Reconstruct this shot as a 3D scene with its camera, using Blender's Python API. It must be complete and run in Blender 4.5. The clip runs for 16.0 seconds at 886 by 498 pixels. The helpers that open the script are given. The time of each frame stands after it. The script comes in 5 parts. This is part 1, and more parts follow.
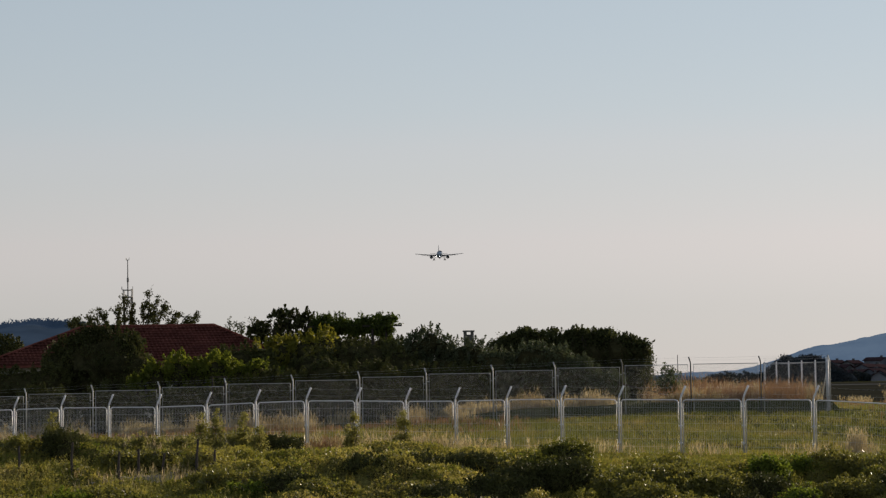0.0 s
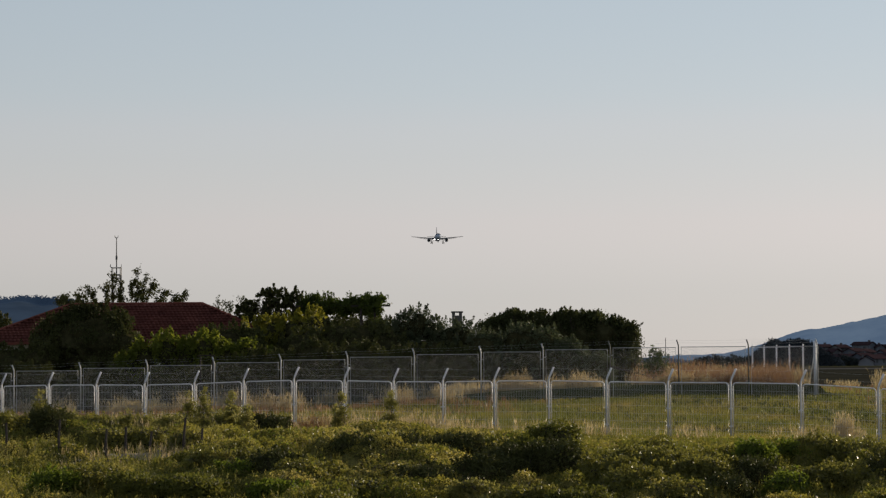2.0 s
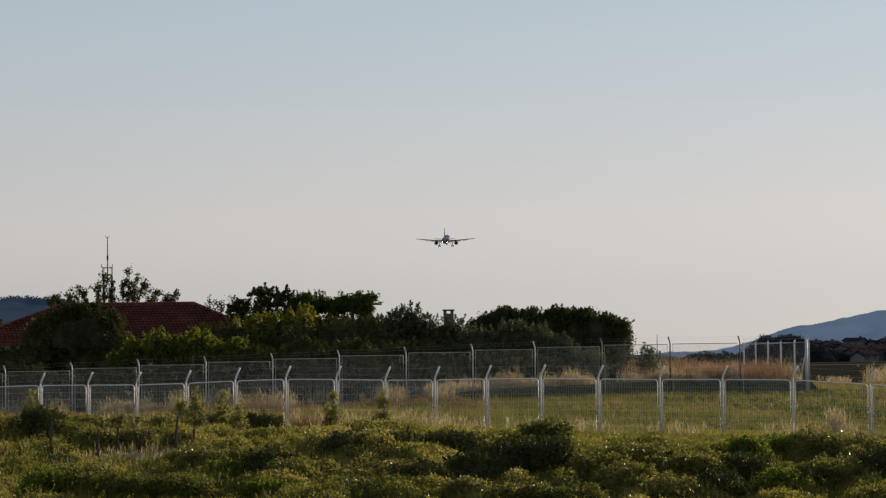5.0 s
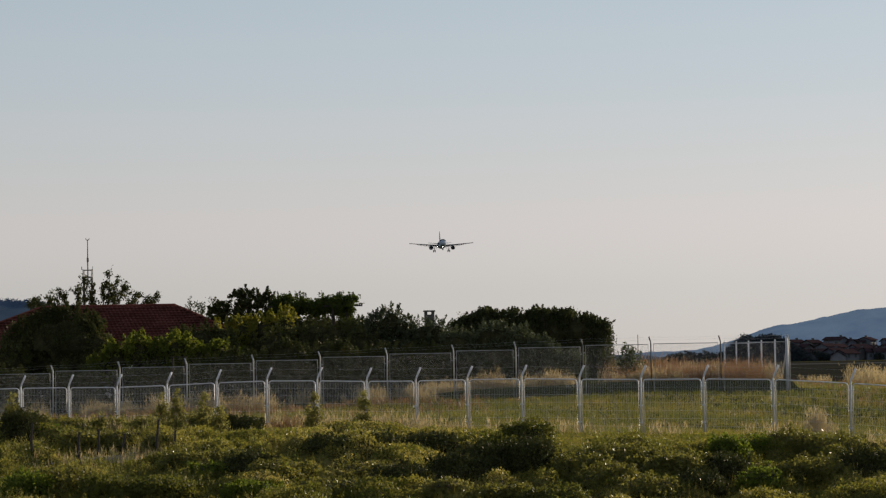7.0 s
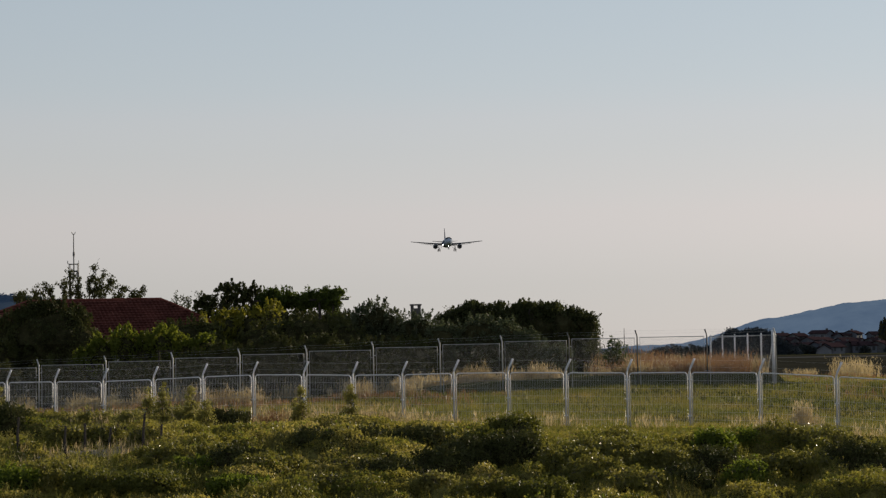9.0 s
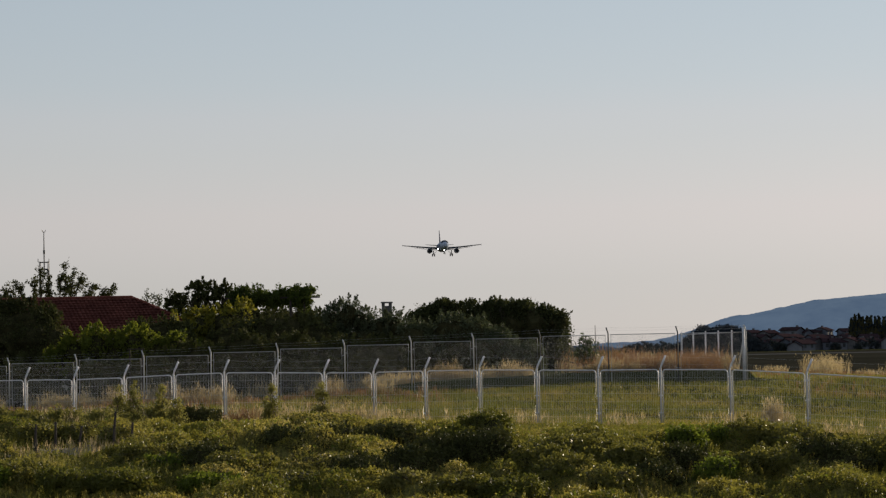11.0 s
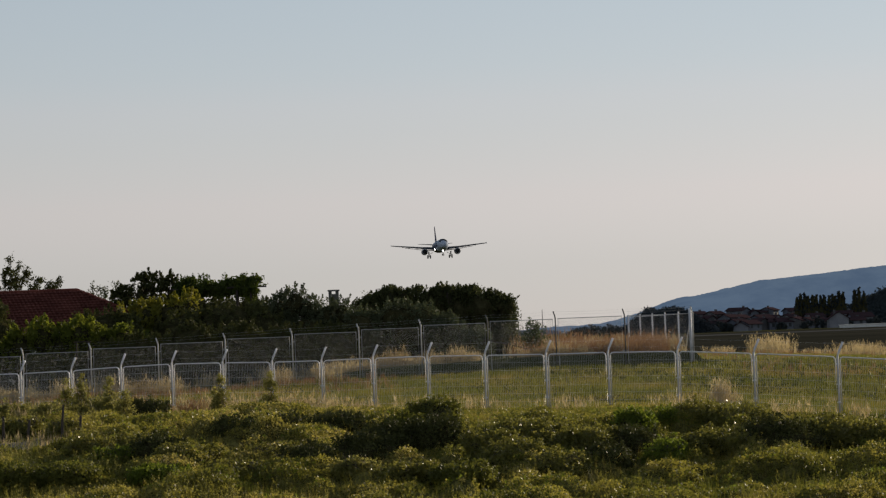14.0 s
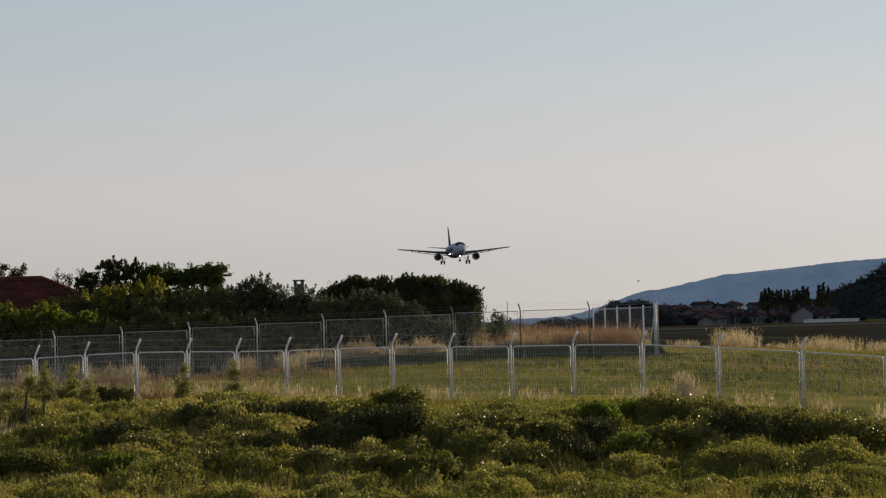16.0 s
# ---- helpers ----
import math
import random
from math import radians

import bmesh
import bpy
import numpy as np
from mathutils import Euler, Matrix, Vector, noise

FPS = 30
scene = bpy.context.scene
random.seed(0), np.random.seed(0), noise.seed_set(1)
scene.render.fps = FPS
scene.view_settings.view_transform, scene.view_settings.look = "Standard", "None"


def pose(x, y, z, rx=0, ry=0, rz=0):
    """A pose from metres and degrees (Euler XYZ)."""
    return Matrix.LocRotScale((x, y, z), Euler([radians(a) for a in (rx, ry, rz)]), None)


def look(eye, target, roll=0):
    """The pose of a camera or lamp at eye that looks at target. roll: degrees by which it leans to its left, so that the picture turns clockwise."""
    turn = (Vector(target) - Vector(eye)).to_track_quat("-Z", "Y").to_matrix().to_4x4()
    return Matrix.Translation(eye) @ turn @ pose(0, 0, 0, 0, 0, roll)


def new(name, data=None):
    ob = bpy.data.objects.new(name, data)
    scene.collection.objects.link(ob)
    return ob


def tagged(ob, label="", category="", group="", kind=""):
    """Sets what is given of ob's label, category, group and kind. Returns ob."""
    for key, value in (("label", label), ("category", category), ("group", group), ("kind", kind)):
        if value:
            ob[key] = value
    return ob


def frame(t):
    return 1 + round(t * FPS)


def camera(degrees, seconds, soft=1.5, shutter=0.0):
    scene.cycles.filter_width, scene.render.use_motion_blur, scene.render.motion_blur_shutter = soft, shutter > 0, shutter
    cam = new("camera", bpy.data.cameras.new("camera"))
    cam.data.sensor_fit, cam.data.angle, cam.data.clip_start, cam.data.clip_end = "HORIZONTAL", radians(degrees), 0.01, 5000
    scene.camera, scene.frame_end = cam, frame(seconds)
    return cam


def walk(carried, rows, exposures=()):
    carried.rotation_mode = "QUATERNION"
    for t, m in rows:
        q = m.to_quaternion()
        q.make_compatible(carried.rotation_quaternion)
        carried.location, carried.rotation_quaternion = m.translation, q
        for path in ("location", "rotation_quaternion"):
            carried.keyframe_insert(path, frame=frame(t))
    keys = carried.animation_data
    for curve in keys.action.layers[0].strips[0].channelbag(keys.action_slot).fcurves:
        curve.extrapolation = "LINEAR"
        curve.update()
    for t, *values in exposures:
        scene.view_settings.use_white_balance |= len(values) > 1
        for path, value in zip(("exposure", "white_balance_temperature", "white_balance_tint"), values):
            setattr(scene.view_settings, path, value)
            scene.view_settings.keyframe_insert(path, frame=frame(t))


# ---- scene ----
# ---- camera ----
EYE = 2.8
cam = camera(21.15, 16.0, soft=1.3)
# seconds, yaw, pitch, roll in degrees: a tripod pan that follows the aircraft
ROWS = [
    (0.0, 0.000, 3.148, -0.900), (0.5, 0.038, 3.106, -0.897), (1.0, -0.025, 2.976, -0.709),
    (1.5, -0.213, 2.697, -0.760), (2.0, -0.258, 2.679, -0.382), (2.5, -0.337, 2.699, -0.575),
    (3.0, -0.284, 2.804, -0.514), (3.5, -0.379, 2.779, -0.519), (4.0, -0.323, 2.685, -0.630),
    (6.5, -0.846, 2.616, -0.875), (7.0, -0.943, 2.648, -0.958), (7.5, -1.017, 2.556, -1.017),
    (8.0, -1.071, 2.631, -1.082), (8.5, -1.086, 2.553, -1.144), (9.0, -1.271, 2.492, -1.017),
    (11.5, -2.169, 2.367, -1.204), (12.0, -2.414, 2.254, -1.310), (12.5, -2.669, 2.232, -1.606),
    (13.0, -2.847, 2.328, -1.669), (13.5, -2.973, 2.202, -1.794), (14.0, -3.265, 2.057, -2.195),
    (14.5, -3.461, 1.971, -1.473), (15.0, -3.707, 1.951, -1.309), (15.5, -3.959, 1.865, -1.530),
    (16.0, -4.085, 1.818, -1.638),
]
walk(cam, [(t, pose(0, 0, EYE, 0, 0, yaw) @ pose(0, 0, 0, 90 + pitch) @ pose(0, 0, 0, 0, 0, roll))
           for t, yaw, pitch, roll in ROWS],
     exposures=((0.0, 0.04), (3.0, 0.0), (6.5, 0.0), (9.0, -0.02), (12.5, -0.03), (16.0, -0.05)))

# ---- light ----
SUN_AZ, SUN_EL = 42.0, 15.0      # degrees right of north (+y), and above the horizon
world = bpy.data.worlds.new("sky")
scene.world = world
world.use_nodes = True
wn, wl = world.node_tree.nodes, world.node_tree.links
sky = wn.new("ShaderNodeTexSky")
sky.sky_type = "NISHITA"
sky.sun_disc = False
sky.sun_elevation, sky.sun_rotation = radians(SUN_EL), radians(SUN_AZ)
sky.air_density, sky.dust_density, sky.ozone_density, sky.altitude = 1.0, 0.15, 2.4, 20
soft_sky, tint = wn.new("ShaderNodeHueSaturation"), wn.new("ShaderNodeMix")
soft_sky.inputs["Saturation"].default_value = 0.64
tint.data_type, tint.blend_type = "RGBA", "MULTIPLY"
tint.inputs[0].default_value = 1.0
tint.inputs[7].default_value = (1.08, 0.985, 1.07, 1)
wl.new(sky.outputs[0], soft_sky.inputs["Color"]), wl.new(soft_sky.outputs[0], tint.inputs[6])
even = wn.new("ShaderNodeGamma")          # a hazy, evened-out evening sky
even.inputs[1].default_value = 0.55
wl.new(tint.outputs[2], even.inputs[0])
# evening haze: bluer high up, a dull pink layer lower down
aloft, height, haze, veil = (wn.new("ShaderNode" + k) for k in ("TexCoord", "SeparateXYZ", "ValToRGB", "Mix"))
wl.new(aloft.outputs["Generated"], height.inputs[0]), wl.new(height.outputs[2], haze.inputs[0])
haze.color_ramp.interpolation = "B_SPLINE"
for k, (at, c) in enumerate(((0.0, (0.76, 0.80, 0.85)), (0.028, (0.83, 0.845, 0.875)), (0.05, (0.985, 0.93, 0.925)), (0.073, (1.045, 0.96, 0.92)), (0.092, (1.02, 0.985, 0.945)), (0.112, (0.95, 0.985, 0.955)), (0.16, (0.91, 0.985, 0.965)))):
    stop = haze.color_ramp.elements[k] if k < 2 else haze.color_ramp.elements.new(at)
    stop.position, stop.color = at, (*c, 1)
veil.data_type, veil.blend_type = "RGBA", "MULTIPLY"
veil.inputs[0].default_value = 1.0
wl.new(even.outputs[0], veil.inputs[6]), wl.new(haze.outputs[0], veil.inputs[7])
wl.new(veil.outputs[2], wn["Background"].inputs[0])
wn["Background"].inputs[1].default_value = 0.211
sun_data = bpy.data.lights.new("sun", "SUN")
sun_data.energy, sun_data.angle, sun_data.color = 5.0, radians(0.53), (1.0, 0.84, 0.62)
sun = new("sun", sun_data)
_a, _e = radians(SUN_AZ), radians(SUN_EL)
sun.matrix_world = look((60, 40, 60), (60 - math.sin(_a) * math.cos(_e), 40 - math.cos(_a) * math.cos(_e), 60 - math.sin(_e)))

# ---- materials ----
def material(name, build):
    m = bpy.data.materials.new(name)
    m.use_nodes = True
    nt = m.node_tree
    build(nt, nt.nodes, nt.links, nt.nodes["Principled BSDF"])
    return m


def ramp(n, stops):
    r = n.new("ShaderNodeValToRGB")
    while len(r.color_ramp.elements) < len(stops):
        r.color_ramp.elements.new(0.5)
    for e, (p, c) in zip(r.color_ramp.elements, stops):
        e.position, e.color = p, (*c, 1)
    return r


def rough_mat(name, c1, c2, scale=3.0, fine=40.0, rough=0.7, metal=0.0, bump=0.02, spec=0.4):
    """Two-scale noise between two colours, with a fine relief."""
    def build(nt, n, l, p):
        tc = n.new("ShaderNodeTexCoord")
        a, b = n.new("ShaderNodeTexNoise"), n.new("ShaderNodeTexNoise")
        a.inputs["Scale"].default_value, b.inputs["Scale"].default_value = scale, fine
        a.inputs["Detail"].default_value = b.inputs["Detail"].default_value = 4
        l.new(tc.outputs["Object"], a.inputs["Vector"]), l.new(tc.outputs["Object"], b.inputs["Vector"])
        mix = n.new("ShaderNodeMath")
        mix.operation = "MULTIPLY_ADD"
        mix.inputs[1].default_value = 0.4
        l.new(b.outputs["Fac"], mix.inputs[0])
        half = n.new("ShaderNodeMath")
        half.operation = "MULTIPLY"
        half.inputs[1].default_value = 0.6
        l.new(a.outputs["Fac"], half.inputs[0]), l.new(half.outputs[0], mix.inputs[2])
        r = ramp(n, [(0.36, c1), (0.64, c2)])
        l.new(mix.outputs[0], r.inputs[0]), l.new(r.outputs[0], p.inputs["Base Color"])
        p.inputs["Roughness"].default_value, p.inputs["Metallic"].default_value = rough, metal
        p.inputs["Specular IOR Level"].default_value = spec
        bp = n.new("ShaderNodeBump")
        bp.inputs["Distance"].default_value, bp.inputs["Strength"].default_value = bump, 0.6
        l.new(b.outputs["Fac"], bp.inputs["Height"]), l.new(bp.outputs[0], p.inputs["Normal"])
    return material(name, build)


def leaf_mat(name, stops, through_light=0.4, rough=0.5, patch=0.25, spec=0.28):
    """Leaves that let light through; colour by leaf and by patch."""
    def build(nt, n, l, p):
        g, tc, nz = n.new("ShaderNodeNewGeometry"), n.new("ShaderNodeTexCoord"), n.new("ShaderNodeTexNoise")
        nz.inputs["Scale"].default_value, nz.inputs["Detail"].default_value = patch, 3
        l.new(tc.outputs["Object"], nz.inputs["Vector"])
        mix = n.new("ShaderNodeMath")
        mix.operation = "MULTIPLY_ADD"
        mix.inputs[1].default_value = 0.17
        half = n.new("ShaderNodeMath")
        half.operation = "MULTIPLY_ADD"
        half.inputs[1].default_value, half.inputs[2].default_value = 1.6, -0.38
        l.new(nz.outputs["Fac"], half.inputs[0])
        l.new(g.outputs["Random Per Island"], mix.inputs[0]), l.new(half.outputs[0], mix.inputs[2])
        r = ramp(n, stops)
        l.new(mix.outputs[0], r.inputs[0]), l.new(r.outputs[0], p.inputs["Base Color"])
        p.inputs["Roughness"].default_value = rough
        p.inputs["Specular IOR Level"].default_value = spec
        tr, ms, hs = n.new("ShaderNodeBsdfTranslucent"), n.new("ShaderNodeMixShader"), n.new("ShaderNodeHueSaturation")
        hs.inputs["Saturation"].default_value, hs.inputs["Value"].default_value = 1.1, 1.5
        l.new(r.outputs[0], hs.inputs["Color"]), l.new(hs.outputs[0], tr.inputs["Color"])
        ms.inputs[0].default_value = through_light
        l.new(p.outputs[0], ms.inputs[1]), l.new(tr.outputs[0], ms.inputs[2])
        l.new(ms.outputs[0], n["Material Output"].inputs[0])
    return material(name, build)


def plain(name, colour, rough=0.5, metal=0.0, glow=0.0):
    def build(nt, n, l, p):
        p.inputs["Base Color"].default_value = (*colour, 1)
        p.inputs["Roughness"].default_value, p.inputs["Metallic"].default_value = rough, metal
        if glow:
            p.inputs["Emission Color"].default_value, p.inputs["Emission Strength"].default_value = (*colour, 1), glow
    return material(name, build)


M_DARKLEAF = leaf_mat("dark_leaf", [(0.1, (0.030, 0.036, 0.015)), (0.9, (0.085, 0.092, 0.034))], 0.28, spec=0.06)
M_OLIVE = leaf_mat("olive_leaf", [(0.1, (0.048, 0.058, 0.030)), (0.9, (0.115, 0.13, 0.070))], 0.26, spec=0.08)
M_FRESH = leaf_mat("fresh_leaf", [(0.1, (0.055, 0.080, 0.014)), (0.9, (0.18, 0.21, 0.04))], 0.55, spec=0.12)
M_VINE = leaf_mat("vine_leaf", [(0.1, (0.036, 0.055, 0.011)), (0.9, (0.20, 0.215, 0.040))], 0.5, spec=0.08)
M_CLIMBER = leaf_mat("climber_leaf", [(0.1, (0.020, 0.034, 0.008)), (0.9, (0.075, 0.095, 0.020))], 0.28, spec=0.08)
M_YELLOW = leaf_mat("yellow_leaf", [(0.1, (0.070, 0.080, 0.015)), (0.9, (0.26, 0.235, 0.045))], 0.48, spec=0.08)
M_WEED = leaf_mat("weed_leaf", [(0.05, (0.080, 0.084, 0.020)), (0.5, (0.188, 0.170, 0.042)), (0.95, (0.32, 0.265, 0.10))], 0.6, rough=0.4, patch=0.3, spec=0.2)
M_BUSH = leaf_mat("bush_leaf", [(0.1, (0.046, 0.056, 0.014)), (0.9, (0.165, 0.160, 0.037))], 0.46, rough=0.5, spec=0.16)
M_GLOSS = leaf_mat("glossy_bush_leaf", [(0.1, (0.064, 0.070, 0.017)), (0.9, (0.215, 0.195, 0.052))], 0.52, rough=0.36, spec=0.3)
# Darker copy of the bush leaf; shade is put into its colour.
M_SHADE = leaf_mat("shade_darkened_leaf", [(0.1, (0.030, 0.035, 0.013)), (0.9, (0.096, 0.099, 0.033))], 0.16, rough=0.6, spec=0.06)
M_GRASS = leaf_mat("field_grass", [(0.05, (0.048, 0.061, 0.014)), (0.45, (0.120, 0.120, 0.025)), (0.95, (0.24, 0.185, 0.066))], 0.48, patch=0.3, spec=0.1)
M_FENNEL = leaf_mat("feathery_weed", [(0.1, (0.12, 0.122, 0.032)), (0.9, (0.26, 0.235, 0.09))], 0.6, spec=0.1)
M_STRAW = leaf_mat("straw", [(0.1, (0.23, 0.175, 0.09)), (0.9, (0.44, 0.365, 0.22))], 0.45, patch=0.4, spec=0.1)
M_RUST = leaf_mat("rust_straw", [(0.1, (0.12, 0.060, 0.032)), (0.9, (0.29, 0.185, 0.10))], 0.35, patch=0.3, spec=0.1)
# Leaves of the far town and hill, with bluish haze in their colour.
M_FAR = leaf_mat("far_leaf_haze_tint", [(0.1, (0.020, 0.027, 0.030)), (0.9, (0.046, 0.056, 0.058))], 0.1, rough=0.9, patch=0.03, spec=0.03)
M_MASS = rough_mat("bramble_mass", (0.03, 0.031, 0.010), (0.21, 0.185, 0.058), 2.5, 16, 0.95, 0, 0.3, 0.0)
M_BARK = rough_mat("bark", (0.03, 0.024, 0.018), (0.075, 0.058, 0.044), 4, 30, 0.9, 0, 0.03)
M_STAKE = rough_mat("weathered_wood", (0.025, 0.02, 0.016), (0.07, 0.055, 0.045), 5, 40, 0.9)
M_GALV = rough_mat("galvanised_steel", (0.57, 0.57, 0.60), (0.72, 0.72, 0.75), 3, 40, 0.5, 0.1, 0.002)
M_GALV_OLD = rough_mat("dull_steel", (0.34, 0.34, 0.35), (0.50, 0.50, 0.50), 3, 40, 0.55, 0.35, 0.002)
# Dull steel again, its colour darkened for posts backlit by the sky.
M_GALV_BACKLIT = rough_mat("backlit_steel", (0.08, 0.078, 0.076), (0.16, 0.155, 0.15), 3, 40, 0.6, 0.3, 0.002)
M_LINK = plain("old_chain_link", (0.30, 0.30, 0.31), 0.6, 0.3)
M_LINK_NEW = plain("pale_chain_link", (0.24, 0.23, 0.23), 0.8, 0.0)
# Twigs inside the crowns; the inner shade is put into this colour.
M_TWIG = rough_mat("twigs_with_crown_shade", (0.022, 0.022, 0.011), (0.062, 0.057, 0.026), 3.0, 22, 1.0, 0, 0.1, 0.0)
M_WIRE = plain("wire", (0.48, 0.48, 0.49), 0.5, 0.3)
M_TILE = rough_mat("roof_tile", (0.085, 0.028, 0.022), (0.19, 0.066, 0.050), 0.9, 5, 0.9, 0, 0.01, 0.03)
M_PLASTER = rough_mat("plaster", (0.50, 0.46, 0.40), (0.64, 0.60, 0.53), 0.6, 12, 0.9)
# Far town walls: the bluish haze is put into the base colour.
M_TOWN = rough_mat("town_plaster_haze_tint", (0.085, 0.094, 0.118), (0.17, 0.18, 0.21), 0.12, 4, 0.95, 0, 0.01, 0.0)
M_FIELD = rough_mat("dark_far_field", (0.022, 0.022, 0.017), (0.040, 0.038, 0.029), 0.02, 0.4, 1.0, 0, 0.02, 0.0)
M_PLASTER2 = rough_mat("grey_plaster", (0.07, 0.07, 0.075), (0.13, 0.128, 0.13), 0.6, 12, 0.95, 0, 0.01, 0.0)
# Far roofs: tile red dulled towards blue, as haze would do.
M_TILE2 = rough_mat("far_roof_tile_haze_tint", (0.034, 0.024, 0.028), (0.055, 0.033, 0.036), 0.8, 6, 0.95, 0, 0.01, 0.0)
M_GLASSY = plain("window_glass", (0.02, 0.025, 0.03), 0.45)
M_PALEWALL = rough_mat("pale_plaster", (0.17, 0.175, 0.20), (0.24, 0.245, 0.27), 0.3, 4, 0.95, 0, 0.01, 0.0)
M_WHITEWALL = rough_mat("white_sheet", (0.62, 0.62, 0.62), (0.78, 0.78, 0.77), 0.2, 3, 0.6)
M_RUNWAY = rough_mat("runway_concrete", (0.06, 0.06, 0.06), (0.09, 0.09, 0.09), 0.05, 1, 1.0, 0, 0.002, 0.0)
M_STONE = rough_mat("pale_stone", (0.16, 0.15, 0.14), (0.26, 0.24, 0.22), 1.5, 12, 0.9)
M_GRAVEL = rough_mat("pale_gravel", (0.13, 0.115, 0.095), (0.27, 0.24, 0.21), 1.2, 14, 0.95, 0, 0.03, 0.05)
M_CEMENT = rough_mat("chimney_render", (0.08, 0.075, 0.07), (0.15, 0.14, 0.13), 2, 20, 0.9)
M_MAST = rough_mat("mast_steel", (0.09, 0.085, 0.085), (0.16, 0.15, 0.145), 3, 30, 0.6, 0.3, 0.002)


def ground_mat():
    def build(nt, n, l, p):
        tc = n.new("ShaderNodeTexCoord")
        big, mid, fine = (n.new("ShaderNodeTexNoise") for _ in range(3))
        for q, s in ((big, 0.03), (mid, 0.35), (fine, 6.0)):
            q.inputs["Scale"].default_value, q.inputs["Detail"].default_value = s, 5
            l.new(tc.outputs["Object"], q.inputs["Vector"])
        r1 = ramp(n, [(0.35, (0.042, 0.052, 0.013)), (0.52, (0.075, 0.078, 0.022)), (0.68, (0.115, 0.095, 0.037))])
        r2 = ramp(n, [(0.3, (0.35, 0.35, 0.35)), (0.7, (1, 1, 1))])
        add = n.new("ShaderNodeMath")
        add.operation = "MULTIPLY_ADD"
        add.inputs[1].default_value = 0.5
        hb = n.new("ShaderNodeMath")
        hb.operation = "MULTIPLY"
        hb.inputs[1].default_value = 0.5
        l.new(big.outputs["Fac"], hb.inputs[0])
        l.new(mid.outputs["Fac"], add.inputs[0]), l.new(hb.outputs[0], add.inputs[2])
        l.new(add.outputs[0], r1.inputs[0]), l.new(fine.outputs["Fac"], r2.inputs[0])
        mul = n.new("ShaderNodeMix")
        mul.data_type, mul.blend_type = "RGBA", "MULTIPLY"
        mul.inputs[0].default_value = 0.7
        l.new(r1.outputs[0], mul.inputs[6]), l.new(r2.outputs[0], mul.inputs[7])
        l.new(mul.outputs[2], p.inputs["Base Color"])
        p.inputs["Roughness"].default_value = 0.95
        p.inputs["Specular IOR Level"].default_value = 0.0
        bp = n.new("ShaderNodeBump")
        bp.inputs["Distance"].default_value = 0.05
        l.new(fine.outputs["Fac"], bp.inputs["Height"]), l.new(bp.outputs[0], p.inputs["Normal"])
    return material("ground_soil_and_grass", build)


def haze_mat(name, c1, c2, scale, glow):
    """Far slopes; the blue of the air before them is put in as emission."""
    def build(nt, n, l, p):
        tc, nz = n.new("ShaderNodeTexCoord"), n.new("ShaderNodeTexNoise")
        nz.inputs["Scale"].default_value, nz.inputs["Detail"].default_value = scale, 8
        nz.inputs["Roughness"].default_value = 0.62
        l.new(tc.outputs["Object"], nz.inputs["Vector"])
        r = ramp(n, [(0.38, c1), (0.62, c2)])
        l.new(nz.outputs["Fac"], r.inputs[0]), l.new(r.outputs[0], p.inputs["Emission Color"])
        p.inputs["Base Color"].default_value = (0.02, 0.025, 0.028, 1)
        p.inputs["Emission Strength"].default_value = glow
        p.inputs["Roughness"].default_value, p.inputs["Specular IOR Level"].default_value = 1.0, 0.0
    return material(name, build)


M_GROUND = ground_mat()
M_MOUNTAIN = haze_mat("mountain_haze_glow", (0.094, 0.143, 0.224), (0.120, 0.175, 0.258), 0.02, 0.74)
M_RIDGE = haze_mat("ridge_haze_glow", (0.014, 0.026, 0.050), (0.024, 0.040, 0.070), 0.03, 0.8)
# The knoll's evening haze is a bluish tint of its leaf colour.
M_KNOLL = leaf_mat("knoll_leaf_haze_tint", [(0.1, (0.018, 0.024, 0.030)), (0.9, (0.042, 0.050, 0.058))], 0.05, rough=1.0, patch=0.2, spec=0.0)
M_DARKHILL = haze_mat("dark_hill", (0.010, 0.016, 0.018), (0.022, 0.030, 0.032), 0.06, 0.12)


# ---- building helpers ----
def mesh_of(name, bm, mat, smooth=False):
    me = bpy.data.meshes.new(name)
    bm.to_mesh(me)
    bm.free()
    for m in (mat if isinstance(mat, (list, tuple)) else [mat]):
        me.materials.append(m)
    if smooth:
        for f in me.polygons:
            f.use_smooth = True
    return me


def part(name, bm, mat, parent, label="", smooth=False):
    ob = new(name, mesh_of(name, bm, mat, smooth))
    ob.parent = parent
    return tagged(ob, label)


def loose_mesh(name, co, mat):
    """A mesh of loose n-gons from an array (count, n, 3)."""
    k, n = co.shape[:2]
    me = bpy.data.meshes.new(name)
    me.vertices.add(k * n)
    me.vertices.foreach_set("co", co.astype(np.float32).ravel())
    me.loops.add(k * n)
    me.loops.foreach_set("vertex_index", np.arange(k * n, dtype=np.int32))
    me.polygons.add(k)
    me.polygons.foreach_set("loop_start", np.arange(0, k * n, n, dtype=np.int32))
    me.polygons.foreach_set("loop_total", np.full(k, n, dtype=np.int32))
    me.update(calc_edges=True)
    me.materials.append(mat)
    return me


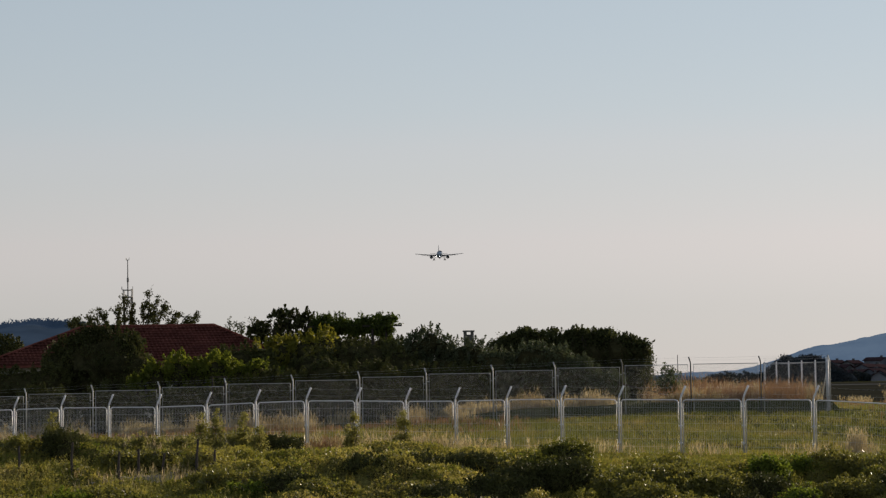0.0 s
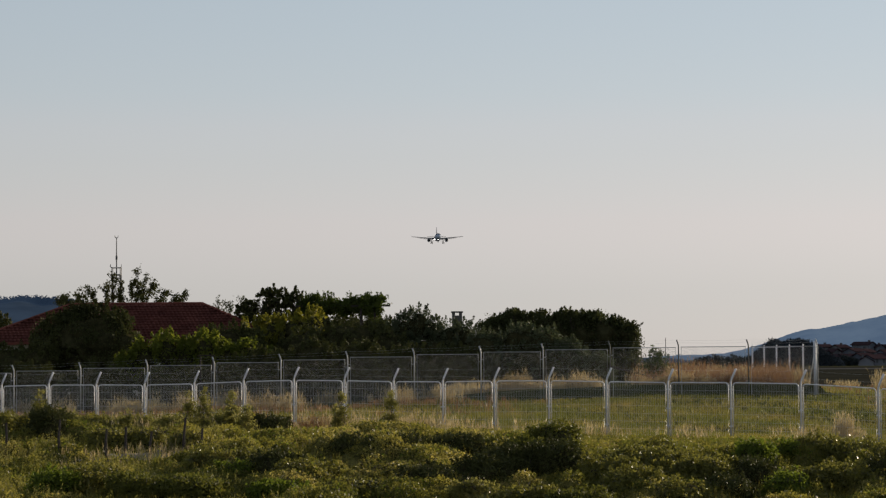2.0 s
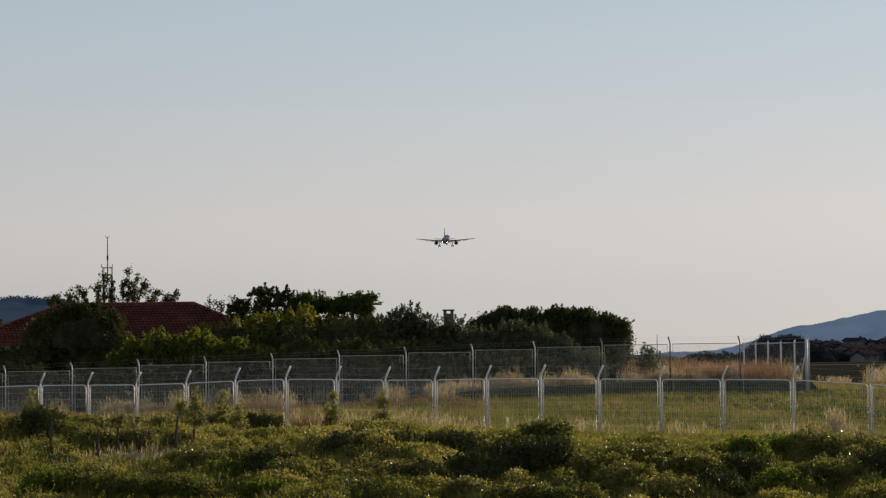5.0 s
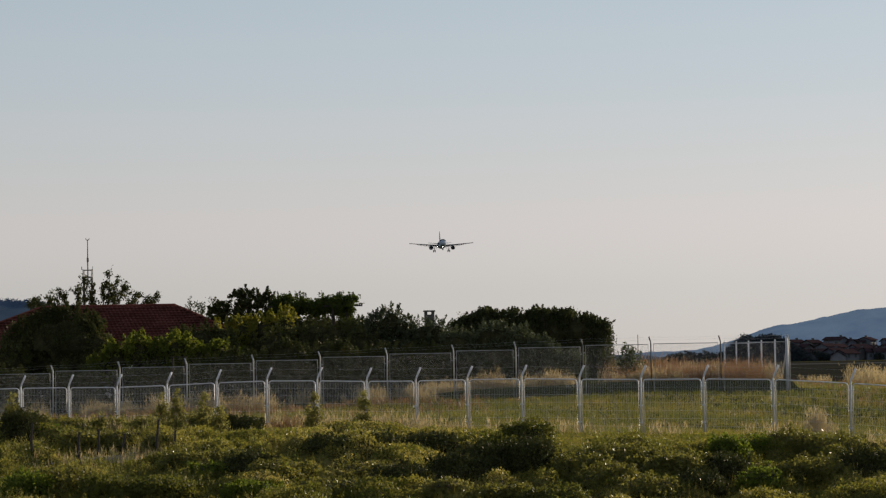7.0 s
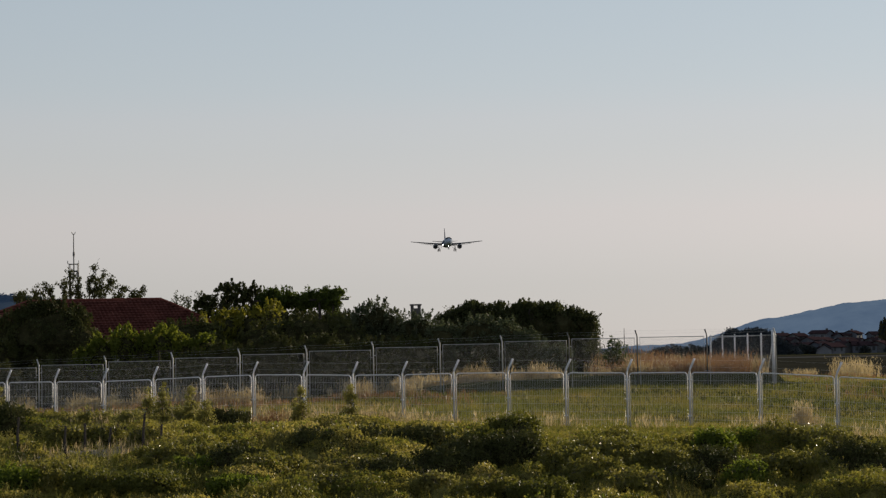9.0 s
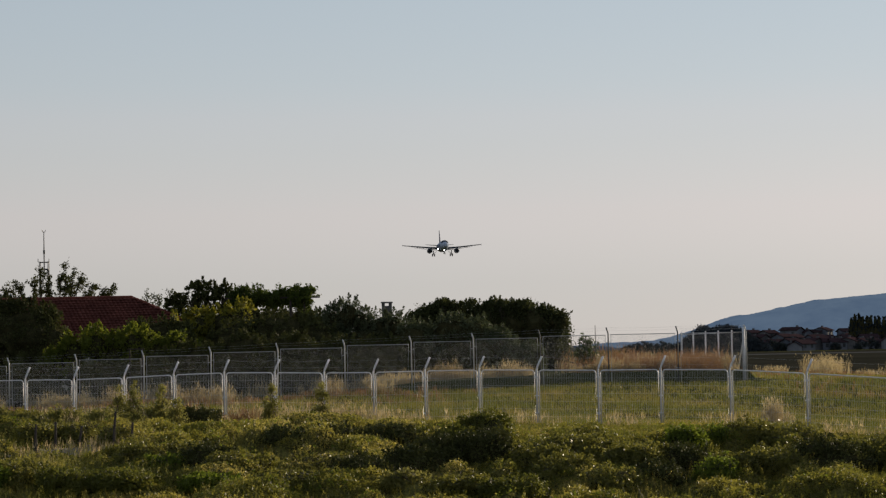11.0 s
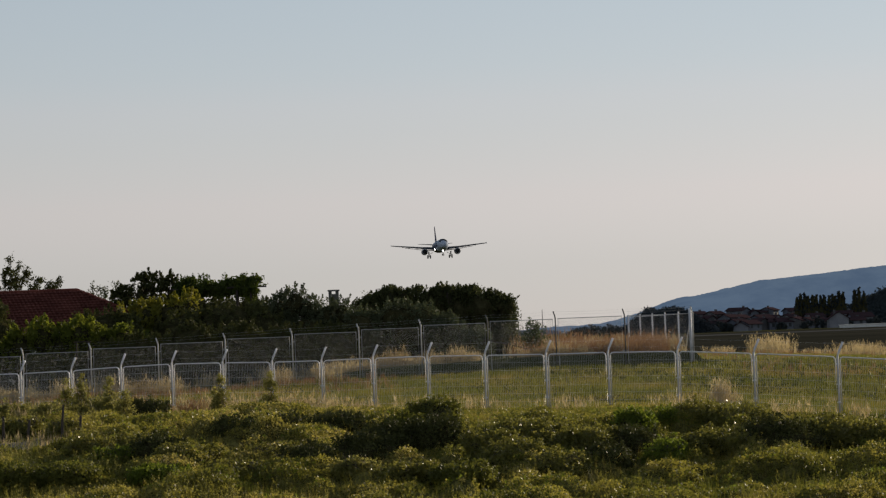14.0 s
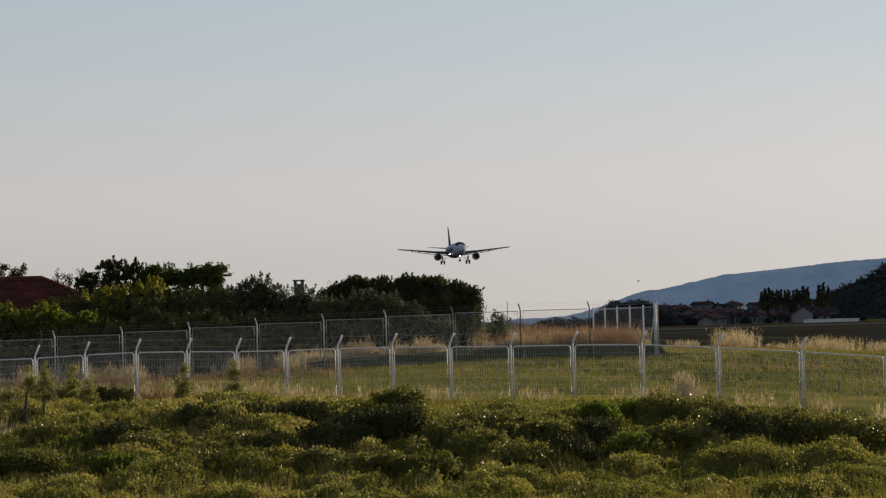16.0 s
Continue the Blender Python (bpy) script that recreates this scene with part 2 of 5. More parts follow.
def leaves(rng, centres, size, aspect=1.8, up=0.3):
    """A pointed leaf at every centre."""
    k = len(centres)
    d = rng.normal(size=(k, 3))
    d[:, 2] += up
    d /= np.linalg.norm(d, axis=1, keepdims=True)
    s = np.cross(d, rng.normal(size=(k, 3)))
    s /= np.linalg.norm(s, axis=1, keepdims=True) + 1e-9
    ln = (size * rng.uniform(0.6, 1.35, size=k))[:, None]
    w = ln / aspect
    base = centres - d * ln * 0.4
    return np.stack([base - s * w * 0.5, base + s * w * 0.5, centres + d * ln * 0.6], 1)


def blades(rng, roots, height, width, lean=0.35):
    """A tapering blade, as a triangle, on every root."""
    k = len(roots)
    a = rng.uniform(0, 2 * np.pi, k)
    side = np.stack([np.cos(a), np.sin(a), np.zeros(k)], 1)
    tip = roots + np.stack([rng.normal(0, lean, k) * height, rng.normal(0, lean, k) * height, height * rng.uniform(0.8, 1.1, k)], 1)
    w = np.broadcast_to(np.asarray(width, float), (k,))[:, None]
    return np.stack([roots - side * w, roots + side * w, tip], 1)


def box(bm, x0, x1, y0, y1, z0, z1, m=None):
    v = [bm.verts.new(Vector(c) if m is None else m @ Vector(c)) for c in
         ((x0, y0, z0), (x1, y0, z0), (x1, y1, z0), (x0, y1, z0), (x0, y0, z1), (x1, y0, z1), (x1, y1, z1), (x0, y1, z1))]
    for f in ((3, 2, 1, 0), (4, 5, 6, 7), (0, 1, 5, 4), (1, 2, 6, 5), (2, 3, 7, 6), (3, 0, 4, 7)):
        bm.faces.new([v[i] for i in f])


def tube(bm, pts, radius, segs=8, cap=True):
    """A round bar along a line of points; radius one number or one for each point."""
    pts = [Vector(p) for p in pts]
    rad = [radius] * len(pts) if isinstance(radius, (int, float)) else radius
    rings = []
    ref = Vector((0.13, 0.21, 0.97))
    for i, p in enumerate(pts):
        d = (pts[min(i + 1, len(pts) - 1)] - pts[max(i - 1, 0)]).normalized()
        u = d.cross(ref if abs(d.dot(ref)) < 0.95 else Vector((1, 0, 0.1))).normalized()
        w = d.cross(u)
        rings.append([bm.verts.new(p + (u * math.cos(2 * math.pi * k / segs) + w * math.sin(2 * math.pi * k / segs)) * rad[i]) for k in range(segs)])
    for a, b in zip(rings, rings[1:]):
        for k in range(segs):
            bm.faces.new((a[k], a[(k + 1) % segs], b[(k + 1) % segs], b[k]))
    if cap:
        bm.faces.new(rings[0][::-1]), bm.faces.new(rings[-1])


def step(x, a, b):
    t = np.clip((x - a) / (b - a), 0, 1)
    return t * t * (3 - 2 * t)


def bank_top(x):
    """Height of the inner fence's footing along the bank."""
    return float(np.clip(0.88 + (0.035 if x < 0 else 0.03) * x, 0.1, 1.18))


def ground_z(x, y):
    """The lie of the land: a bank along the inner fence, a dip towards the camera's right."""
    x, y = np.asarray(x, float), np.asarray(y, float)
    near = 0.10 - 0.0015 * (x - 1.0) ** 2 * np.where(x > 1, 1.0, 0.37)
    near = np.maximum(near, -0.5) * (1 - step(y, 95, 112))
    rise = np.clip(0.88 + np.where(x < 0, 0.035, 0.03) * x, 0.1, 1.18) * (1 - step(y, 165, 260))
    lip = 0.12 + 0.30 * step(x, -3, 4)            # a low earth step right behind the inner fence
    bank = rise * (0.88 * np.clip((y - 90) / 23.8, 0, 1) * (1 - step(x, 19.5, 45)) + lip * step(y, 114.15, 114.45) * (1 - step(x, 18.5, 19.1)))
    dip = -1.85 * (1 - step(y, 59, 80)) + 2.95 * (1 - step(y, 6, 30))
    lump = 0.06 * np.sin(x * 0.55 + 1.3) * np.sin(y * 0.41) * (1 - step(y, 105, 140))
    return near + bank + lump + dip


# ---- ground ----
def build_ground():
    xs = np.unique(np.concatenate([np.linspace(-3000, -80, 12), np.linspace(-80, -30, 14), np.linspace(-30, 35, 66), np.linspace(18.3, 19.3, 7), np.linspace(35, 90, 14), np.linspace(90, 3000, 12)]))
    ys = np.unique(np.concatenate([np.linspace(-400, 0, 6), np.linspace(0, 40, 14), np.linspace(40, 130, 90), np.linspace(114.1, 114.5, 7), np.linspace(130, 300, 24), np.linspace(300, 4500, 16)]))
    gx, gy = np.meshgrid(xs, ys)
    v = np.stack([gx, gy, ground_z(gx, gy)], -1).reshape(-1, 3)
    w = len(xs)
    faces = [(j * w + i, j * w + i + 1, (j + 1) * w + i + 1, (j + 1) * w + i) for j in range(len(ys) - 1) for i in range(w - 1)]
    me = bpy.data.meshes.new("ground")
    me.from_pydata(v.tolist(), [], faces)
    me.materials.append(M_GROUND)
    for f in me.polygons:
        f.use_smooth = True
    tagged(new("ground", me), "rough grassy airfield ground with dry patches", "ground", kind="structure")


build_ground()


# ---- far distance ----
def slope_sheet(name, x0, x1, y0, depth, crest, mat, label, cat, nx=120, ny=14, rough=0.04, seed=1):
    """A hill as a solid sheet rising from y0 to its crest line and down behind."""
    bm = bmesh.new()
    rows = []
    for j in range(ny + 1):
        s = j / ny
        rise = math.sin(min(s * 1.25, 1.0) * math.pi / 2) if s < 0.8 else math.cos((s - 0.8) / 0.2 * math.pi / 2)
        row = []
        for i in range(nx + 1):
            x = x0 + (x1 - x0) * i / nx
            h = crest(x)
            nz = noise.fractal(Vector((x * 6.0 / h0(crest, x0, x1), s * 5, seed)), 0.9, 2.1, 6)
            row.append(bm.verts.new((x, y0 + depth * s, -2 + (h + 2) * rise * (1 + rough * nz))))
        rows.append(row)
    for a, b in zip(rows, rows[1:]):
        for i in range(nx):
            bm.faces.new((a[i], a[i + 1], b[i + 1], b[i]))
    return tagged(new(name, mesh_of(name, bm, mat, True)), label, cat, kind="structure")


def h0(crest, x0, x1):
    return max(crest((x0 + x1) / 2), 10) * 4


def hill_crest(x):
    return float(np.interp(x, (226, 235, 247, 257, 266, 272, 320, 420), (4, 6, 11, 15, 20, 22.6, 36, 46)))


def mountain_crest(x):
    return float(np.interp(x, (330, 445, 500, 515, 540, 564, 607, 634, 669, 696, 745, 792, 863, 941, 1300), (6, 10, 23, 28.5, 38, 44.8, 49.5, 55.5, 62.5, 67.8, 71, 74.6, 81.4, 86, 119))) + 1.1 * noise.fractal(Vector((x * 0.05, 3.0, 7.0)), 0.8, 2.0, 5) + 0.7 * noise.noise(Vector((x * 0.31, 9.0, 2.0)))


# M_MOUNTAIN and M_RIDGE glow with the blue of the haze
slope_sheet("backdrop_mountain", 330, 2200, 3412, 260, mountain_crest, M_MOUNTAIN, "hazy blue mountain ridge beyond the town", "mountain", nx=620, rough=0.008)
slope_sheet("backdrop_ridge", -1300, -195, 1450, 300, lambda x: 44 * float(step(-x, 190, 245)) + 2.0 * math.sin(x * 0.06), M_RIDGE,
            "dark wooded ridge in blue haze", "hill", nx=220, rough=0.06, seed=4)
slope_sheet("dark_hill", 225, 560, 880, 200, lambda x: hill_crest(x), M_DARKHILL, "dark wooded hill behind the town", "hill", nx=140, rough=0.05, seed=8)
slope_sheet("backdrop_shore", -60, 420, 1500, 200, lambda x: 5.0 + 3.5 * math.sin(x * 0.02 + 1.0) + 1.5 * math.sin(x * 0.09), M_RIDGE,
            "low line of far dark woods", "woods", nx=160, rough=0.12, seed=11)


def knoll_crest(x):
    return float(np.interp(x, (103, 108, 112, 113.5, 116, 121, 124, 128, 133), (0.5, 5.0, 8.6, 8.9, 7.8, 8.7, 8.3, 5.6, 2.5)))


slope_sheet("wooded_knoll", 103, 135, 770, 25, knoll_crest, M_KNOLL, "low wooded knoll at the town's edge, tinted for evening haze", "hill", nx=60, rough=0.05, seed=15)


# ---- fences ----
def fence_y(x):
    """The outer fence's line: it comes nearer towards the right."""
    return 86.0 - 0.36 * x if x < 11 else 82.04 - 0.72 * (x - 11)


def outer_post(parent, x, y, z):
    """A tubular post with a bent arm for wire, and two clamps."""
    bm = bmesh.new()
    tube(bm, [(0, 0, -0.3), (0, 0, 1.98), (0.03, -0.01, 2.08), (0.10, -0.03, 2.24), (0.185, -0.05, 2.44)], 0.037, 10)
    ob = part("post", bm, M_GALV, parent, smooth=True)
    ob.matrix_basis = pose(x, y, z)
    for h in (0.45, 1.05, 1.72):
        c = bmesh.new()
        tube(c, [(0, 0, h - 0.03), (0, 0, h + 0.03)], 0.047, 10)
        box(c, -0.075, 0.075, -0.012, 0.012, h - 0.018, h + 0.018)
        part("clamp", c, M_GALV, ob)


def outer_panel(parent, a, b):
    """A welded-mesh panel in a round-cornered tube frame, from post to post."""
    a, b = Vector(a), Vector(b)
    d = b - a
    length = math.hypot(d.x, d.y)
    g, top, low, r = 0.085, 1.95, 0.04, 0.11
    pts = [(g, 0, low)]
    pts += [(g, 0, top - r)] + [(g + r - r * math.cos(k * math.pi / 8), 0, top - r + r * math.sin(k * math.pi / 8)) for k in range(1, 5)]
    pts += [(length - g - r + r * math.sin(k * math.pi / 8), 0, top - r + r * math.cos(k * math.pi / 8)) for k in range(0, 5)]
    pts += [(length - g, 0, low), (g, 0, low)]
    bm = bmesh.new()
    tube(bm, pts, 0.021, 8)
    fr = part("panel_frame", bm, M_GALV, parent, smooth=True)
    sl = (b.z - a.z) / length
    m = Matrix.Translation(a) @ Matrix.Rotation(math.atan2(d.y, d.x), 4, "Z")
    m = m @ Matrix(((1, 0, 0, 0), (0, 1, 0, 0), (sl, 0, 1, 0), (0, 0, 0, 1)))
    fr.data.transform(m)
    w = bmesh.new()
    n = int((length - 2 * g) / 0.062)
    for i in range(1, n):
        x = g + (length - 2 * g) * i / n
        tube(w, [(x, 0.004, low), (x, 0.004, top)], 0.0036, 4, False)
    for j in range(1, 7):
        z = low + (top - low) * j / 7
        tube(w, [(g, -0.004, z), (length - g, -0.004, z)], 0.0036, 4, False)
    wm = part("wire_mesh", w, M_WIRE, fr)
    wm.data.transform(m)


def build_outer_fence():
    root = tagged(new("outer_fence"), "pale galvanised steel perimeter fence with bent post arms in tall weeds", "fence")
    px = (-148, -62, 22, 105, 189, 274, 362, 449, 538, 627, 714, 801, 892, 988, 1090, 1199, 1310, 1434, 1571, 1722, 1875)
    spots = []
    for p in px:
        k = (p - 784) / 4200
        x = k * 84
        for _ in range(12):
            x = k * fence_y(x)
        y = fence_y(x)
        spots.append((x, y, float(ground_z(x, y))))
    for s in spots:
        outer_post(root, *s)
    for a, b in zip(spots, spots[1:]):
        outer_panel(root, a, b)
    for dx, dy, h in ((0.065, -0.02, 2.16), (0.175, -0.05, 2.40)):
        strand(root, [(x + dx, y + dy, z + h) for x, y, z in spots])


def strand(parent, places):
    """A barbed wire strung over the post arms, sagging a little, with its barbs."""
    w = bmesh.new()
    for a, b in zip(places, places[1:]):
        a, b = Vector(a), Vector(b)
        tube(w, [a.lerp(b, k / 4) - Vector((0, 0, 0.035 * math.sin(math.pi * k / 4))) for k in range(5)], 0.0017, 4, False)
        for k in range(1, 14):
            c = a.lerp(b, k / 14) - Vector((0, 0, 0.035 * math.sin(math.pi * k / 14)))
            tube(w, [c + Vector((-0.015, 0.01, -0.025)), c + Vector((0.015, -0.01, 0.025))], 0.0016, 3, False)
    part("barbed_wire", w, M_WIRE, parent)


def inner_post(parent, x, y, z, mat):
    bm = bmesh.new()
    tube(bm, [(0, 0, -0.4), (0, 0, 2.2), (-0.02, 0, 2.3), (-0.09, 0, 2.52)], 0.034, 8)
    ob = part("post", bm, mat, parent, smooth=True)
    ob.matrix_basis = pose(x, y, z)


def inner_panel(parent, a, b, mat=None, link=None):
    """A chain-link panel in a flat steel frame, standing free between its posts."""
    a, b = Vector(a), Vector(b)
    d = b - a
    length = math.hypot(d.x, d.y)
    g, top, low, t = 0.13, 2.17, -0.17, 0.021
    m = Matrix.Translation(a) @ Matrix.Rotation(math.atan2(d.y, d.x), 4, "Z")
    m = Matrix.Translation((0, 0, (b.z - a.z) / 2)) @ m       # level, stepping with the bank
    bm = bmesh.new()
    tube(bm, [(g, 0, low), (g, 0, top), (length - g, 0, top), (length - g, 0, low), (g, 0, low)], t, 4)
    for h in (0.5, 1.8):
        box(bm, 0.0, g, -0.01, 0.01, h, h + 0.03), box(bm, length - g, length, -0.01, 0.01, h, h + 0.03)
    fr = part("panel_frame", bm, mat or M_GALV_OLD, parent)
    fr.data.transform(m)
    w = bmesh.new()
    x0, x1, hh = g, length - g, top - low
    s = 0.085 if link is None else 0.2
    k = -hh
    while k < x1 - x0:
        xa, za, xb, zb = k, 0.0, k + hh, hh
        if xa < 0:
            za, xa = -xa, 0.0
        if xb > x1 - x0:
            zb, xb = zb - (xb - (x1 - x0)), x1 - x0
        if xb - xa > 0.02:
            tube(w, [(x0 + xa, 0.004, low + za), (x0 + xb, 0.004, low + zb)], 0.0024 if link is None else 0.0009, 3, False)
            tube(w, [(x0 + xa, -0.004, top - za), (x0 + xb, -0.004, top - zb)], 0.0024 if link is None else 0.0009, 3, False)
        k += s
    wm = part("chain_link", w, link or M_LINK, fr)
    wm.data.transform(m)


def build_inner_fence():
    root = tagged(new("inner_fence"), "taller grey chain-link fence of framed panels on a grassy bank", "fence")
    spots = [(-23.3 + 3.2 * i, 114.0) for i in range(9)]
    spots += [(5.29, 114.0), (8.51, 114.0), (11.79, 114.0), (15.15, 114.0), (18.46, 114.0)]
    spots = [(x, y, bank_top(x)) for x, y in spots]
    turn = [(18.46 - 0.22 * i, 114.0 + 3.0 * i, bank_top(18.46)) for i in range(0, 6)]
    for s in spots:
        # posts standing against the sky get the colour darkened for backlight
        inner_post(root, *s, M_GALV_OLD if s[0] < 8 or s[0] > 18 else M_GALV_BACKLIT)
    for x, y, z in turn[1:]:
        bm = bmesh.new()
        tube(bm, [(0, 0, -0.4), (0, 0, 2.3)], 0.036, 8)
        part("post", bm, M_GALV, root, smooth=True).matrix_basis = pose(x, y, z)
    bm = bmesh.new()
    tube(bm, [(0, 0, -0.4), (0, 0, 2.42)], 0.07, 12)
    post = part("corner_post", bm, M_GALV, root, "thick pale corner post", True)
    post.matrix_basis = pose(18.36, 114.12, spots[-1][2])
    stay = bmesh.new()
    tube(stay, [(0, 0, 1.9), (-0.05, 2.0, -0.2)], 0.03, 8)
    part("stay", stay, M_GALV, root, "slanting pale stay behind the corner post").matrix_basis = pose(18.36, 114.2, spots[-1][2])
    for a, b in zip(spots, spots[1:]):
        inner_panel(root, a, b)
    for a, b in zip(turn, turn[1:]):
        inner_panel(root, a, b, M_GALV, M_LINK_NEW)
    for line in (spots, turn):
        for dx, h in ((-0.045, 2.38), (-0.085, 2.5)):
            strand(root, [(x + dx, y, z + h) for x, y, z in line])


build_outer_fence()
build_inner_fence()


# ---- house with hipped roof ----
def build_house():
    root = tagged(new("house"), "low house with an old red tiled hip roof behind shrubs", "house")
    xa, xb, yr, zr, run, ze = -26.5, -8.4, 140.0, 6.18, 5.2, 3.95
    b = bmesh.new()
    box(b, xa + 0.6, xb - 0.6, yr - run + 0.6, yr + run - 0.6, float(ground_z(-17, 140)) - 0.2, ze + 0.1)
    wall = part("wall", b, M_PLASTER, root, "plastered wall")
    sl = (zr - ze) / run
    r = bmesh.new()
    c = [(xa, yr - run), (xb, yr - run), (xb, yr + run), (xa, yr + run)]
    lo = [r.verts.new((x, y, ze - 0.12)) for x, y in c]
    hi = [r.verts.new((x, y, ze)) for x, y in c]
    r0, r1 = r.verts.new((xa + run, yr, zr)), r.verts.new((xb - run, yr, zr))
    for f in ((hi[0], hi[1], r1, r0), (hi[1], hi[2], r1), (hi[2], hi[3], r0, r1), (hi[3], hi[0], r0), lo[::-1]):
        r.faces.new(f)
    for i in range(4):
        r.faces.new((lo[i], lo[(i + 1) % 4], hi[(i + 1) % 4], hi[i]))
    roof = part("roof", r, M_TILE, root, "red clay tile roof")
    # courses of half-round tiles, each lifted at its lower edge
    q, rng = [], np.random.default_rng(3)
    tw, tl = 0.235, 0.36
    n = int(run / tl)
    for face in range(3):                       # front, right end, left end
        for j in range(n):
            s0, s1 = j * tl, (j + 1) * tl + 0.05
            if face == 0:
                u0, u1 = xa + s0, xb - s0
            else:
                u0, u1 = yr - run + s0, yr + run - s0
            k = int((u1 - u0) / tw)
            for i in range(k):
                u = u0 + (u1 - u0 - k * tw) / 2 + (i + 0.5) * tw + rng.normal(0, 0.006)
                rad, lift = tw * 0.44, rng.normal(0.0, 0.008)
                prof = [(-rad, 0.0), (-rad * 0.6, rad * 0.3), (0, rad * 0.42), (rad * 0.6, rad * 0.3), (rad, 0.0)]
                for (p0, h0_), (p1, h1_) in zip(prof, prof[1:]):
                    quad = []
                    for p, h, s, e in ((p0, h0_, s0, 0.085), (p1, h1_, s0, 0.085), (p1, h1_ * 0.8, s1, 0.0), (p0, h0_ * 0.8, s1, 0.0)):
                        z = ze + s * sl + h + e + lift + 0.01
                        quad.append((u + p, yr - run + s, z) if face == 0 else ((xb - s, u + p, z) if face == 1 else (xa + s, u + p, z)))
                    q.append(quad)
    t = new("roof_tiles", loose_mesh("roof_tiles", np.array(q), M_TILE))
    t.parent = roof
    tagged(t, "weathered half-round clay tiles", kind="stuff")
    cap = bmesh.new()
    tube(cap, [(xa + run, yr, zr + 0.04), (xb - run, yr, zr + 0.04)], 0.10, 8)
    part("ridge_cap", cap, M_TILE, roof)
    for x0, x1, y in ((xa, xa + run, yr - run), (xb, xb - run, yr - run)):
        hp = bmesh.new()
        tube(hp, [(x0, y, ze + 0.06), (x1, yr, zr + 0.06)], 0.085, 8)
        part("hip_cap", hp, M_TILE, roof)
    for x in (-23.0, -19.5, -15.0, -11.5):
        w = bmesh.new()
        box(w, x - 0.5, x + 0.5, yr - run + 0.56, yr - run + 0.63, 1.6, 2.9)
        part("window", w, M_GLASSY, wall)


build_house()


def build_chimney():
    z = float(ground_z(1.39, 136))
    root = tagged(new("chimney"), "rendered masonry chimney stack with a flat cap slab", "chimney")
    root.matrix_basis = pose(1.39, 136, z)
    h = 5.58 - z
    b = bmesh.new()
    box(b, -0.29, 0.29, -0.29, 0.29, 0, h - 0.24)
    part("stack", b, M_CEMENT, root)
    for sx in (-1, 1):
        for sy in (-1, 1):
            p = bmesh.new()
            box(p, sx * 0.20 - 0.09, sx * 0.20 + 0.09, sy * 0.20 - 0.09, sy * 0.20 + 0.09, h - 0.24, h - 0.08)
            part("pier", p, M_CEMENT, root)
    c = bmesh.new()
    box(c, -0.34, 0.34, -0.34, 0.34, h - 0.08, h)
    part("cap", c, M_CEMENT, root)


build_chimney()


def build_mast():
    """A slim mast on a lattice tower with a railed platform."""
    x, y = -23.3, 175.0
    z0 = float(ground_z(x, y))
    root = tagged(new("antenna_mast"), "slim weather mast on a small lattice tower with platform", "mast")
    root.matrix_basis = pose(x, y, z0)
    tower = bmesh.new()
    for sx in (-1, 1):
        for sy in (-1, 1):
            tube(tower, [(sx * 0.32, sy * 0.32, 0), (sx * 0.3, sy * 0.3, 9.2 - z0)], 0.045, 6)
    for k in range(9):
        a, b = k * (9.2 - z0) / 9, (k + 1) * (9.2 - z0) / 9
        for s in (-1, 1):
            tube(tower, [(-0.3, s * 0.3, a), (0.3, s * 0.3, b)], 0.022, 5)
            tube(tower, [(s * 0.3, -0.3, b), (s * 0.3, 0.3, a)], 0.022, 5)
            tube(tower, [(-0.3, s * 0.3, b), (0.3, s * 0.3, b)], 0.022, 5)
    part("lattice_tower", tower, M_MAST, root)
    rail = bmesh.new()
    for h in (8.75, 9.25, 9.75):
        tube(rail, [(-0.31, -0.31, h - z0), (0.31, -0.31, h - z0), (0.31, 0.31, h - z0), (-0.31, 0.31, h - z0), (-0.31, -0.31, h - z0)], 0.028, 5)
    for sx in (-1, 1):
        for sy in (-1, 1):
            tube(rail, [(sx * 0.31, sy * 0.31, 8.7 - z0), (sx * 0.31, sy * 0.31, 9.8 - z0)], 0.03, 5)
        tube(rail, [(sx * 0.31, -0.31, 9.75 - z0), (sx * 0.4, -0.35, 9.8 - z0), (sx * 0.4, -0.35, 10.0 - z0)], 0.03, 5)
    part("platform_rail", rail, M_MAST, root)
    pole = bmesh.new()
    tube(pole, [(0, 0, 8.7 - z0), (0, 0, 10.5 - z0), (0, 0, 12.0 - z0)], [0.05, 0.045, 0.03], 6)
    tube(pole, [(0, 0, 10.35 - z0), (0, 0, 10.65 - z0)], 0.08, 6)
    part("pole", pole, M_MAST, root)
    vane = bmesh.new()
    tube(vane, [(-0.13, 0, 12.13 - z0), (-0.1, 0, 12.0 - z0), (0, 0, 11.95 - z0), (0.1, 0, 12.0 - z0), (0.13, 0, 12.13 - z0)], 0.03, 5)
    part("sensor_fork", vane, M_MAST, root)


build_mast()


